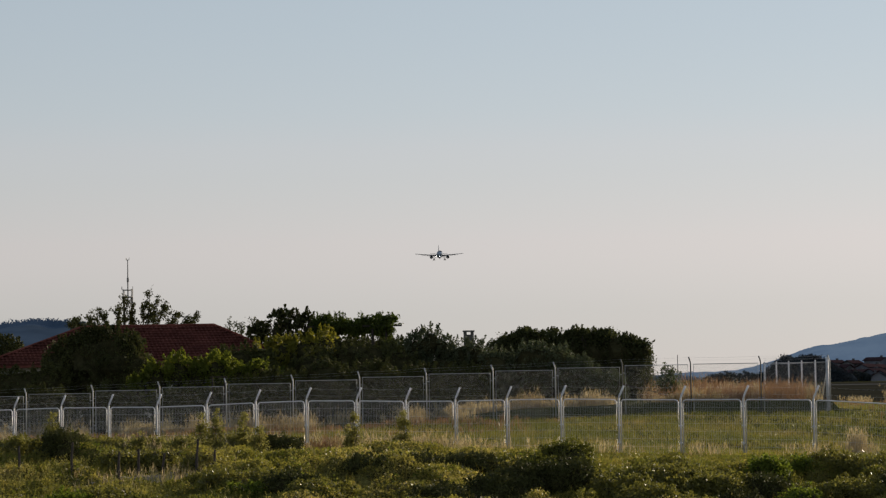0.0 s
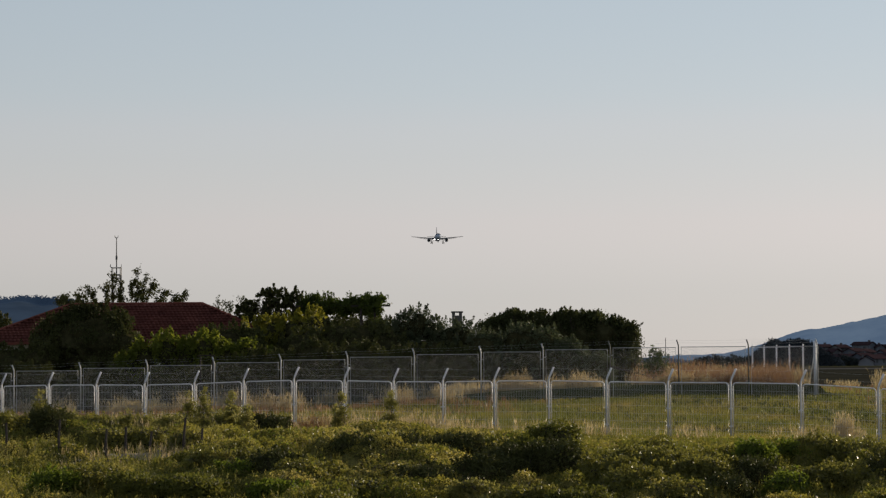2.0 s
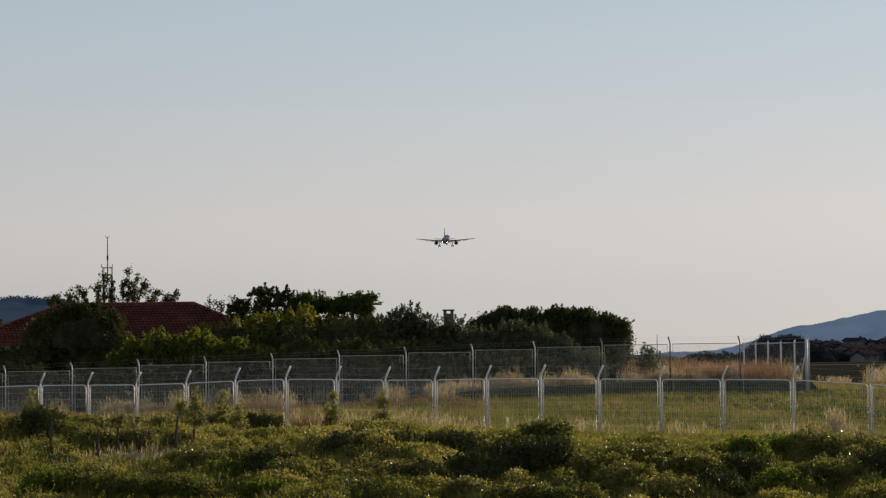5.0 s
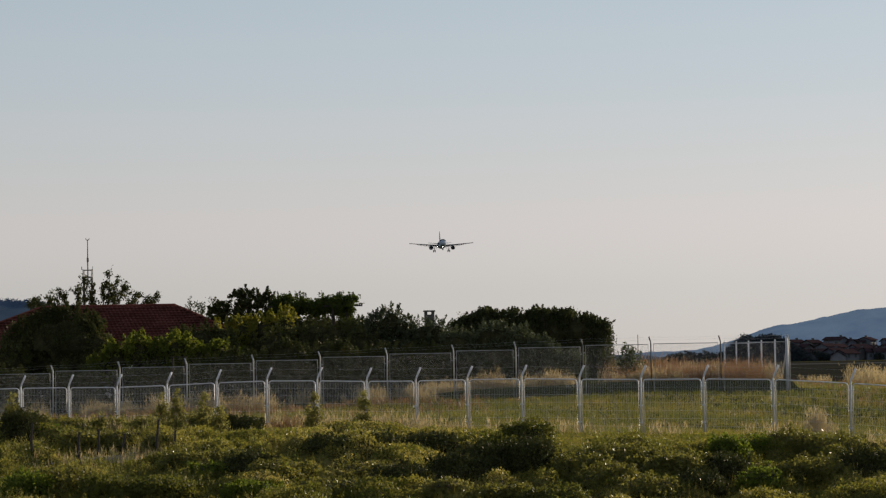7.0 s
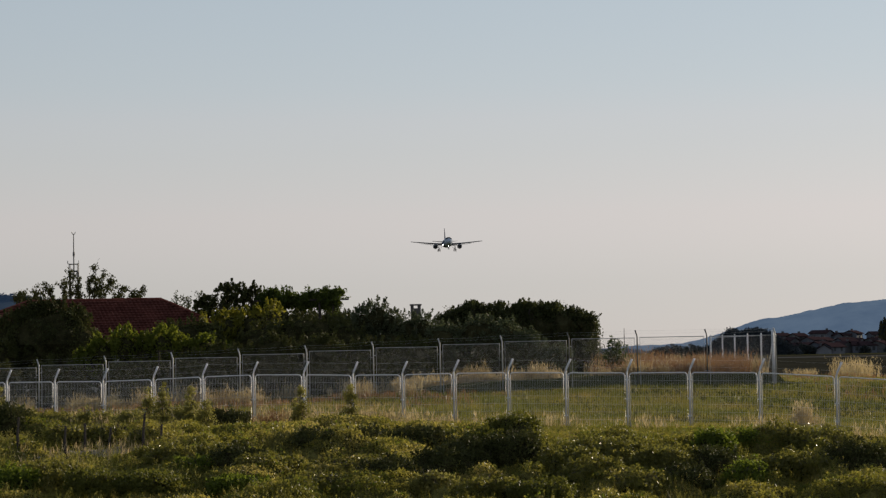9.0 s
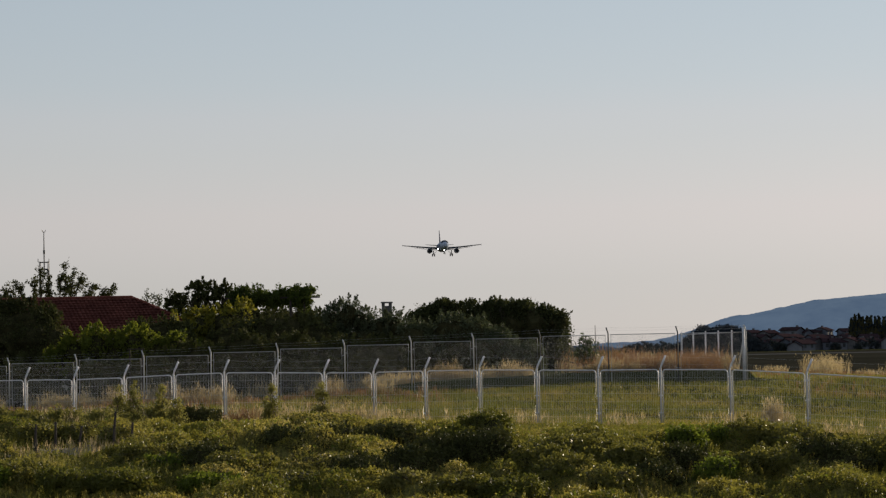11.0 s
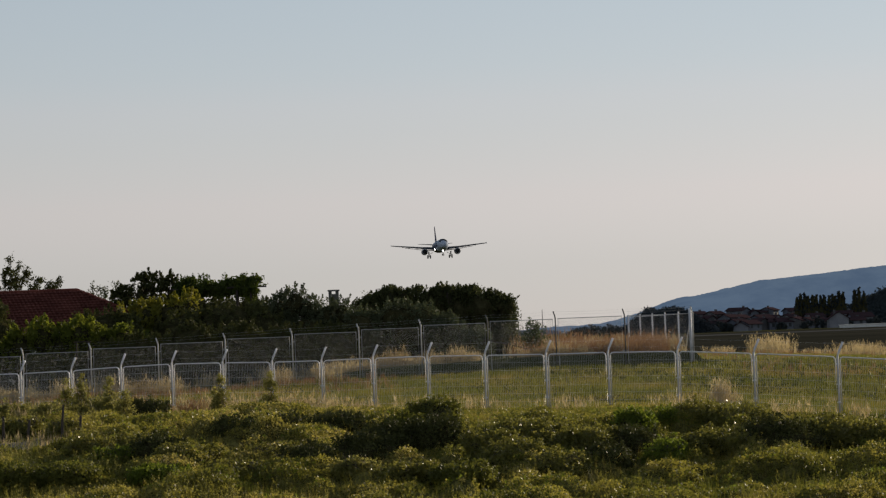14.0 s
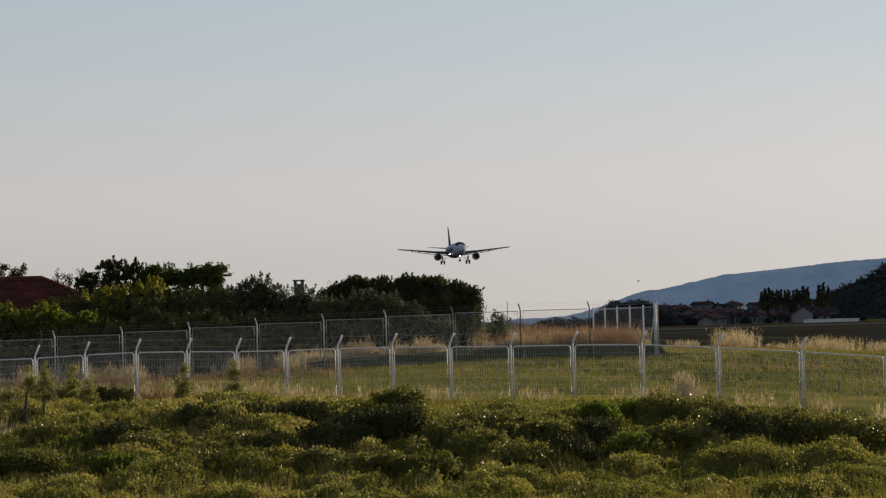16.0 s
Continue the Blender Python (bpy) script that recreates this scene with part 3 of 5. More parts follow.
# ---- trees ----
def crown_points(rng, blobs, count, clump=0.45, per=34):
    """Leaf places: clumps scattered over lumpy ellipsoids, thicker near the skin."""
    vol = np.array([b[3] * b[4] * b[5] for b in blobs]) ** 0.67
    out = []
    for b, share in zip(blobs, vol / vol.sum()):
        k = max(4, int(count * share / per))
        d = rng.normal(size=(k, 3))
        d /= np.linalg.norm(d, axis=1, keepdims=True)
        rad = rng.uniform(0.25, 1.0, k) ** 0.42
        lump = np.array([1 + 0.22 * noise.noise(Vector(v * 2.3) + Vector((b[0], b[1], 7))) for v in d])
        c = np.array(b[:3]) + d * np.array(b[3:6]) * (rad * lump)[:, None]
        p = np.repeat(c, per, 0) + np.clip(rng.normal(size=(k * per, 3)), -1.5, 1.5) * clump * np.repeat(rng.uniform(0.45, 1.0, k), per)[:, None] * 0.55
        out.append(p)
    return np.concatenate(out)


def tree(name, label, x, y, blobs, count, leaf, mat, seed, trunk=0.14, clump=0.45, category="tree", floor=None, core=0.0, spray=0):
    """core: size of a solid twig core, darkened for the crown's inner shade; spray: upright shoots on its top.
    blobs: ellipsoids (dx, dy, z, rx, ry, rz), z above the datum."""
    rng = np.random.default_rng(seed)
    z = float(ground_z(x, y)) if floor is None else floor
    root = tagged(new(name), label, category)
    root.matrix_basis = pose(x, y, z)
    local = [(b[0], b[1], b[2] - z, *b[3:]) for b in blobs]
    bm = bmesh.new()
    for i, b in enumerate(local):
        bend = Vector((rng.normal(0, 0.15), rng.normal(0, 0.15), 0))
        end = Vector((b[0], b[1], max(b[2], 0.5)))
        start = Vector((rng.normal(0, 0.08), rng.normal(0, 0.08), -0.15))
        tube(bm, [start, start.lerp(end, 0.4) + bend, end], [trunk, trunk * 0.7, trunk * 0.25], 7)
        for k in range(6):
            d = Vector(rng.normal(size=3))
            d.z = abs(d.z) * 0.8
            d.normalize()
            tip = end + Vector((d.x * b[3], d.y * b[4], d.z * b[5])) * 0.85
            tube(bm, [start.lerp(end, 0.55 + 0.07 * k), end.lerp(tip, 0.5) + Vector(rng.normal(0, 0.1, 3)), tip], [trunk * 0.4, trunk * 0.22, 0.008], 5)
    part("trunk", bm, M_BARK, root)
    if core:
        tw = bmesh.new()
        # solid dark lumps added inside the crown to deepen its shade
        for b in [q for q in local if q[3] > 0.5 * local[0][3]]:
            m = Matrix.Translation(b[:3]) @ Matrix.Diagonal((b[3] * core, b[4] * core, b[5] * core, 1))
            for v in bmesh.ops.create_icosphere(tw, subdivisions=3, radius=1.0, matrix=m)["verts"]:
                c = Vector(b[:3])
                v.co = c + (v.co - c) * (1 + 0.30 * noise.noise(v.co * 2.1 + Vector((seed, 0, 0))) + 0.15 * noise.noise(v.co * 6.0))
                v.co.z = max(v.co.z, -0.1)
        part("twig_shade_core", tw, M_TWIG, root, "solid core of twigs and old leaves, darkened for the crown's inner shade")
    pts = crown_points(rng, local, int(count * (1.5 if core else 2.4)), clump)
    if spray:
        up = []
        for k in range(spray):
            b = local[rng.integers(0, len(local))]
            u, v = rng.uniform(-0.9, 0.9), rng.uniform(-0.7, 0.7)
            if u * u + v * v > 0.95:
                continue
            c = np.array((b[0] + u * b[3], b[1] + v * b[4], b[2] + b[5] * math.sqrt(1 - u * u - v * v) * 0.92))
            m, tall = 46, rng.uniform(0.25, 0.62) * min(1.0, b[5] + 0.3)
            t = rng.random(m)
            up.append(c + np.stack([rng.normal(0, 0.1, m) * (1.1 - t) + t * rng.normal(0, 0.12), rng.normal(0, 0.1, m) * (1.1 - t), t * tall], 1))
        pts = np.concatenate([pts] + up)
    pts = pts[pts[:, 2] > 0.05]
    ob = new("crown", loose_mesh("crown", leaves(rng, pts, leaf * 1.15, 1.5), mat))
    ob.parent = root
    return root


def shoots(name, label, x, y, stems, mat, seed, leaf=0.15, per=70):
    """An open, upright young tree: (dx, base z, tip z, lean) for each shoot."""
    rng = np.random.default_rng(seed)
    z = float(ground_z(x, y))
    root = tagged(new(name), label, "tree")
    root.matrix_basis = pose(x, y, z)
    bm, pts = bmesh.new(), []
    for dx, zb, zt, lean in stems:
        a, b = Vector((dx * 0.25, rng.normal(0, 0.2), -0.1)), Vector((dx, rng.normal(0, 0.5), zb - z))
        c = Vector((dx + lean, b.y + rng.normal(0, 0.3), zt - z))
        tube(bm, [a, b, c], [0.09, 0.05, 0.01], 6)
        for k in range(7):
            s = rng.uniform(0.1, 0.9)
            o = b.lerp(c, s)
            e = o + Vector((rng.normal(0, 0.35), rng.normal(0, 0.35), rng.uniform(0.1, 0.4)))
            tube(bm, [o, e], [0.02, 0.006], 4)
            m = per // 8
            pts.append(np.array(o)[None] + (np.array(e) - np.array(o))[None] * rng.uniform(0.2, 1.1, m)[:, None] + rng.normal(0, 0.09, (m, 3)))
        m = per // 3
        pts.append(np.array(b)[None] + (np.array(c) - np.array(b))[None] * rng.uniform(0, 1, m)[:, None] + rng.normal(0, 0.10, (m, 3)))
    part("trunk", bm, M_BARK, root)
    ob = new("crown", loose_mesh("crown", leaves(rng, np.concatenate(pts), leaf), mat))
    ob.parent = root


def build_trees():
    rng = np.random.default_rng(21)
    stems = [(-3.0, 6.2, 7.0, -0.5), (-2.2, 6.2, 7.2, -0.3), (-1.4, 6.3, 7.7, -0.3), (-0.7, 6.3, 8.1, 0), (-0.2, 6.4, 8.4, 0.1), (0.2, 6.3, 8.0, 0.1),
             (0.9, 6.3, 8.2, 0.1), (1.2, 6.4, 9.0, 0.15), (1.5, 6.4, 8.7, 0.3), (1.8, 6.3, 8.3, 0.6), (2.3, 6.3, 7.6, 0.7), (3.0, 6.2, 7.3, 0.9), (3.6, 6.2, 7.1, 0.6), (-2.8, 6.0, 6.6, -0.8)]
    stems = [(dx, zb, zt - 0.25 * (zt > 7.1), lean) for dx, zb, zt, lean in stems]
    # crowns in M_SHADE carry their shade in the leaf colour
    shoots("young_tree", "open tree with shade-darkened leaves rising behind the red roof", -19.9, 150, stems, M_SHADE, 5, 0.16, 330)
    shoots("young_tree", "thin twiggy tree beside the red roof", -12.4, 150, [(-1.0, 5.6, 6.7, -0.3), (-0.4, 5.6, 6.6, 0), (0.2, 5.6, 6.8, 0.2), (0.9, 5.5, 6.3, 0.4), (1.5, 5.4, 6.1, 0.5)], M_OLIVE, 6, 0.15, 130)
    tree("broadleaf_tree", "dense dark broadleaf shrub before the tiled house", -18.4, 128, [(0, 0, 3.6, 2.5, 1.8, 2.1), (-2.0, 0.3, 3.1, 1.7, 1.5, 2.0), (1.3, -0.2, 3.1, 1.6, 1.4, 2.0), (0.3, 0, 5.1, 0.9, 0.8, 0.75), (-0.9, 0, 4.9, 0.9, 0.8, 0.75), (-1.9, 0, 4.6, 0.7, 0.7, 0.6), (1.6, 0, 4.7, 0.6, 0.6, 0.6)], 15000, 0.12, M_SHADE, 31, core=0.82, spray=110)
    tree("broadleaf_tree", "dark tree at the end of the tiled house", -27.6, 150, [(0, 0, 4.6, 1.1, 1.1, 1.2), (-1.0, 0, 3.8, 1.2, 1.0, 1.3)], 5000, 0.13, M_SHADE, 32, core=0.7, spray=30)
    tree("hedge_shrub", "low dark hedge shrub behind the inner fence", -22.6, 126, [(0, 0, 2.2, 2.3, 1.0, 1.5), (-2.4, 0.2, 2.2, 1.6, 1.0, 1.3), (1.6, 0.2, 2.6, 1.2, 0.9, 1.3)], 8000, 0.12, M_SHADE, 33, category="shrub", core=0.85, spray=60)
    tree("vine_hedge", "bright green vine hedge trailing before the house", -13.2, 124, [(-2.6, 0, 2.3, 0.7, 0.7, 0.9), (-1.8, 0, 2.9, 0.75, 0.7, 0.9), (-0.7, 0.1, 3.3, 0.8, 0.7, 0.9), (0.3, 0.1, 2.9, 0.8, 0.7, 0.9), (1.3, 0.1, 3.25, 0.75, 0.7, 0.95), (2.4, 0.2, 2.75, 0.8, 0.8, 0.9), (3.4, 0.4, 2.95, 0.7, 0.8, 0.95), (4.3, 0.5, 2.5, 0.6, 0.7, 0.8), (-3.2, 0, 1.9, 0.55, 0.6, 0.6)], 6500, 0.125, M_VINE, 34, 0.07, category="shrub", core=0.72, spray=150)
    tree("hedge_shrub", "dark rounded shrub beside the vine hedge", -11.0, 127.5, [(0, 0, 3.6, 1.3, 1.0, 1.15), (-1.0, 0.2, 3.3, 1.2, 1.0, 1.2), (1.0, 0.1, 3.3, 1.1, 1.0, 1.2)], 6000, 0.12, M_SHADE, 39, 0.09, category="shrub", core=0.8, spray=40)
    tree("broadleaf_tree", "leafy dark green tree beside the vine pergola", -9.2, 138, [(0.25, 0, 6.25, 0.75, 0.8, 0.6), (-0.55, 0.1, 6.2, 0.55, 0.6, 0.5), (-1.35, 0.2, 5.65, 0.55, 0.6, 0.5), (-1.9, 0.2, 5.3, 0.5, 0.6, 0.5), (1.1, 0, 6.1, 0.5, 0.6, 0.6), (0.1, 0, 5.0, 1.6, 1.1, 0.95)], 2100, 0.15, M_SHADE, 35, 0.12, 0.28, spray=50)
    tree("fig_tree", "yellowing broadleaf tree in the garden", -8.0, 130, [(-1.9, 0.2, 3.9, 0.9, 0.9, 1.0), (-0.8, 0, 4.2, 0.9, 0.9, 0.95), (0.4, 0.1, 4.3, 0.9, 0.9, 0.95), (1.4, 0, 4.7, 0.65, 0.8, 0.8), (0.0, -0.2, 3.4, 1.9, 1.0, 1.0)], 3400, 0.15, M_YELLOW, 36, 0.12, 0.36, core=0.72, spray=60)
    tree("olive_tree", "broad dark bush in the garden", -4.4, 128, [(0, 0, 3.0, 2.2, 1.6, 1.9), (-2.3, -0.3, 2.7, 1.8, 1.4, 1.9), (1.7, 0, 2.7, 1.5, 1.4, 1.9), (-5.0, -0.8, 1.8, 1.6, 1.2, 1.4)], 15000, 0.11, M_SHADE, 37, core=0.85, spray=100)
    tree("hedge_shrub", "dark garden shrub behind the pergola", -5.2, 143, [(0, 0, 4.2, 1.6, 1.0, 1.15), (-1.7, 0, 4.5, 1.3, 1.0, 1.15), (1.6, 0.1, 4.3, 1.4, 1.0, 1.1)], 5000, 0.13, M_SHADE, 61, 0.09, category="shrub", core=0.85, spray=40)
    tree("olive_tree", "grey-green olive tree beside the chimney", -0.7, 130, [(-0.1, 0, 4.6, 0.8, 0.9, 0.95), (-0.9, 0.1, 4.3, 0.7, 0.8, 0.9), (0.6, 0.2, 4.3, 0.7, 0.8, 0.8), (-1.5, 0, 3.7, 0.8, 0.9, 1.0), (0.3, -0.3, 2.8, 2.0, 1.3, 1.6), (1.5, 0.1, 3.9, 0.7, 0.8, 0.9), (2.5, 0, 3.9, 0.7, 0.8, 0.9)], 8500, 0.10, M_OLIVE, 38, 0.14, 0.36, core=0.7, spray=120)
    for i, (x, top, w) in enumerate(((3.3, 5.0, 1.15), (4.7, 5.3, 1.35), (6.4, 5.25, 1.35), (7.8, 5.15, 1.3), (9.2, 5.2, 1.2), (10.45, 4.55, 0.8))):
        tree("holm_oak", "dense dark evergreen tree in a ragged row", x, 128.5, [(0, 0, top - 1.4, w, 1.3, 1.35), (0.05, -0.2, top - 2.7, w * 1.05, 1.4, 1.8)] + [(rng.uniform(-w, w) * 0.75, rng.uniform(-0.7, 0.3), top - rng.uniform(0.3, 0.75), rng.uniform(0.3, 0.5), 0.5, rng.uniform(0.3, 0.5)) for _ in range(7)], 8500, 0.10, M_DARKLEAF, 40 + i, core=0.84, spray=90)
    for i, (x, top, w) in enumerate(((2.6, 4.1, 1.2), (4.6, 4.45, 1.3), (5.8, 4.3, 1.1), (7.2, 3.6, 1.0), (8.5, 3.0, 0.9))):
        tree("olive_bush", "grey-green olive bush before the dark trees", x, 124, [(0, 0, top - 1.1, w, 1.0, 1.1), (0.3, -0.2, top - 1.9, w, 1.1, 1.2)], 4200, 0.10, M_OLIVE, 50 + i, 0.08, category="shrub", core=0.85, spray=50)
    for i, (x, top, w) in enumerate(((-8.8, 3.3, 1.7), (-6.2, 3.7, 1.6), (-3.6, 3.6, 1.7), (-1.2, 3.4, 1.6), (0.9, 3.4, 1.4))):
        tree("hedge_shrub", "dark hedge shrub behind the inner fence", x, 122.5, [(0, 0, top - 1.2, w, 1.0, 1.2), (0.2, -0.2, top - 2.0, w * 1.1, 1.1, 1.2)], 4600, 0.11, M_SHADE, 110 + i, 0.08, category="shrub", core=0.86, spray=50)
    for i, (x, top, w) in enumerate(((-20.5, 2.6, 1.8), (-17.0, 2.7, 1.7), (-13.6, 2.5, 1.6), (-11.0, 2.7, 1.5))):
        tree("hedge_shrub", "low shrub in the garden, its leaf colour darkened for shade", x, 121.5, [(0, 0, top - 1.1, w, 0.9, 1.1), (0.2, -0.2, top - 1.7, w * 1.1, 1.0, 1.0)], 4000, 0.11, M_SHADE, 120 + i, 0.08, category="shrub", core=0.86, spray=40)
    tree("sapling", "small fresh green sapling by the inner fence", 11.2, 120, [(0, 0, 2.4, 0.55, 0.5, 0.9), (0.3, 0, 1.8, 0.6, 0.5, 0.6)], 900, 0.11, M_CLIMBER, 60, 0.04)


build_trees()


def build_pergola():
    """A timber pergola roof on posts, grown over by vine."""
    x0, x1, y, z = -7.6, -3.2, 138.0, 5.85
    g = float(ground_z(-5, y))
    root = tagged(new("pergola"), "tall timber pergola overgrown with a leafy vine", "pergola")
    for px in (x0 + 0.2, -5.2, -4.15, x1 - 0.15):
        for dy in (-0.9, 0.9):
            b = bmesh.new()
            box(b, px - 0.06, px + 0.06, y + dy - 0.06, y + dy + 0.06, g - 0.1, z)
            part("post", b, M_STAKE, root)
    for dy in (-0.9, 0.9):
        b = bmesh.new()
        box(b, x0 - 0.3, x1 + (0.75 if dy < 0 else 0.2), y + dy - 0.04, y + dy + 0.04, z + 0.06, z + 0.15)
        part("beam", b, M_STAKE, root)
    rng = np.random.default_rng(77)
    blobs = [(x, y + rng.normal(0, 0.3), h - 0.36, 0.42, 0.9, 0.36) for x, h in ((-7.4, 6.35), (-6.95, 6.65), (-6.4, 6.45), (-5.9, 6.4), (-5.3, 6.35), (-4.75, 6.4), (-4.4, 6.5), (-3.7, 6.7), (-3.1, 6.6))]
    blobs += [(x, y, z + 0.05, 0.5, 0.9, 0.26) for x in (-7.2, -6.3, -5.5, -4.6, -3.8)]
    blobs += [(x1 - 0.1, y - 0.6, z - 0.15, 0.36, 0.5, 0.85), (-5.2, y - 0.6, z - 0.35, 0.22, 0.3, 0.5), (-6.9, y, z - 0.35, 0.45, 0.6, 0.45)]
    blobs += [(x, y + dy, z - 0.02, 0.42, 0.5, 0.42) for x in (-7.4, -6.75, -6.15, -5.35, -5.0, -4.1, -3.55) for dy in (-0.8, 0.6)]
    pts = crown_points(rng, blobs, 19000, 0.26)
    whisk = []
    for x in rng.uniform(x0, x1 + 0.15, 34):
        k = np.linspace(0, 1, 12)[:, None]
        whisk.append(np.array((x, y - 0.3 + rng.normal(0, 0.4), z + 0.45)) + k * np.array((rng.normal(0, 0.12), 0, rng.uniform(0.25, 0.6))) + rng.normal(0, 0.05, (12, 3)) * (1.15 - k))
    k = np.linspace(0, 1, 26)[:, None]
    whisk.append(np.array((x1 - 0.1, y - 0.9, z + 0.12)) + k * np.array((0.95, 0, 0.12)) + rng.normal(0, 0.06, (26, 3)) * (1.2 - k))
    pts = np.concatenate([pts] + whisk)
    ob = new("vine", loose_mesh("vine", leaves(rng, pts, 0.17), M_CLIMBER))
    ob.parent = root
    tagged(ob, "leafy green climbing vine")


build_pergola()


def build_frame():
    root = tagged(new("garden_stand"), "small dark timber stand in the garden", "stand")
    x, y = -11.4, 119.5
    g = float(ground_z(x, y))
    for dx in (-0.3, 0.3):
        b = bmesh.new()
        box(b, x + dx - 0.03, x + dx + 0.03, y - 0.03, y + 0.03, g - 0.05, 3.08)
        part("post", b, M_STAKE, root)
    b = bmesh.new()
    box(b, x - 0.42, x + 0.42, y - 0.06, y + 0.06, 3.08, 3.14)
    part("top_bar", b, M_BARK, root)


build_frame()


def build_poles():
    bm = bmesh.new()
    tube(bm, [(0, 0, -0.3), (0, 0, 6.3)], [0.11, 0.05], 8)
    ob = new("utility_pole", mesh_of("utility_pole", bm, M_MAST))
    ob.matrix_basis = pose(39.2, 400, 0.03)
    tagged(ob, "slim grey utility pole far across the field", "pole")
    bm = bmesh.new()
    tube(bm, [(8.7, 118.0, 2.47), (11.0, 118.2, 1.86), (13.4, 118.4, 1.2)], 0.035, 7)
    tagged(new("leaning_pole", mesh_of("leaning_pole", bm, M_BARK)), "old timber pole leaning in dry grass behind the fence", "pole")


build_poles()


# ---- town ----
def town_house(x, y, w, d, h, rise, turn, wall_mat, z=0.0):
    root = tagged(new("town_house"), "small far house with pale walls and a red tiled gable roof" if wall_mat is not M_PLASTER2 else "small far grey house with a red tiled gable roof", "house", "houses of the far town")
    root.matrix_basis = pose(x, y, z, 0, 0, turn)
    b = bmesh.new()
    v = [b.verts.new(c) for c in ((-w / 2, -d / 2, -z - 0.3), (w / 2, -d / 2, -z - 0.3), (w / 2, d / 2, -z - 0.3), (-w / 2, d / 2, -z - 0.3), (-w / 2, -d / 2, h), (w / 2, -d / 2, h), (w / 2, d / 2, h), (-w / 2, d / 2, h), (-w / 2, 0, h + rise), (w / 2, 0, h + rise))]
    for f in ((0, 1, 5, 4), (1, 2, 6, 9, 5), (2, 3, 7, 6), (3, 0, 4, 8, 7)):
        b.faces.new([v[i] for i in f])
    wall = part("wall", b, wall_mat, root)
    r = bmesh.new()
    for s in (-1, 1):
        e = 0.5
        k = rise / (d / 2)
        p = [(-w / 2 - e, s * (d / 2 + e), h - e * k), (w / 2 + e, s * (d / 2 + e), h - e * k), (w / 2 + e, 0, h + rise), (-w / 2 - e, 0, h + rise)]
        q = [r.verts.new(c) for c in p] + [r.verts.new((c[0], c[1], c[2] + 0.22)) for c in p]
        for f in ((0, 1, 2, 3), (7, 6, 5, 4), (0, 4, 5, 1), (1, 5, 6, 2), (2, 6, 7, 3), (3, 7, 4, 0)):
            r.faces.new([q[i] for i in f])
    part("roof", r, M_TILE2, root)
    for fl in range(max(1, int(h // 2.8))):
        for k in range(max(2, int(w // 3.2))):
            wx = -w / 2 + (k + 0.5) * w / max(2, int(w // 3.2))
            b = bmesh.new()
            box(b, wx - 0.5, wx + 0.5, -d / 2 - 0.05, -d / 2 + 0.02, 0.9 + 2.8 * fl, 2.2 + 2.8 * fl)
            part("window", b, M_GLASSY, wall)
    c = bmesh.new()
    box(c, w * 0.2, w * 0.2 + 0.7, 0.6, 1.3, h + rise * 0.5, h + rise + 0.8)
    part("chimney", c, M_PLASTER2, root)


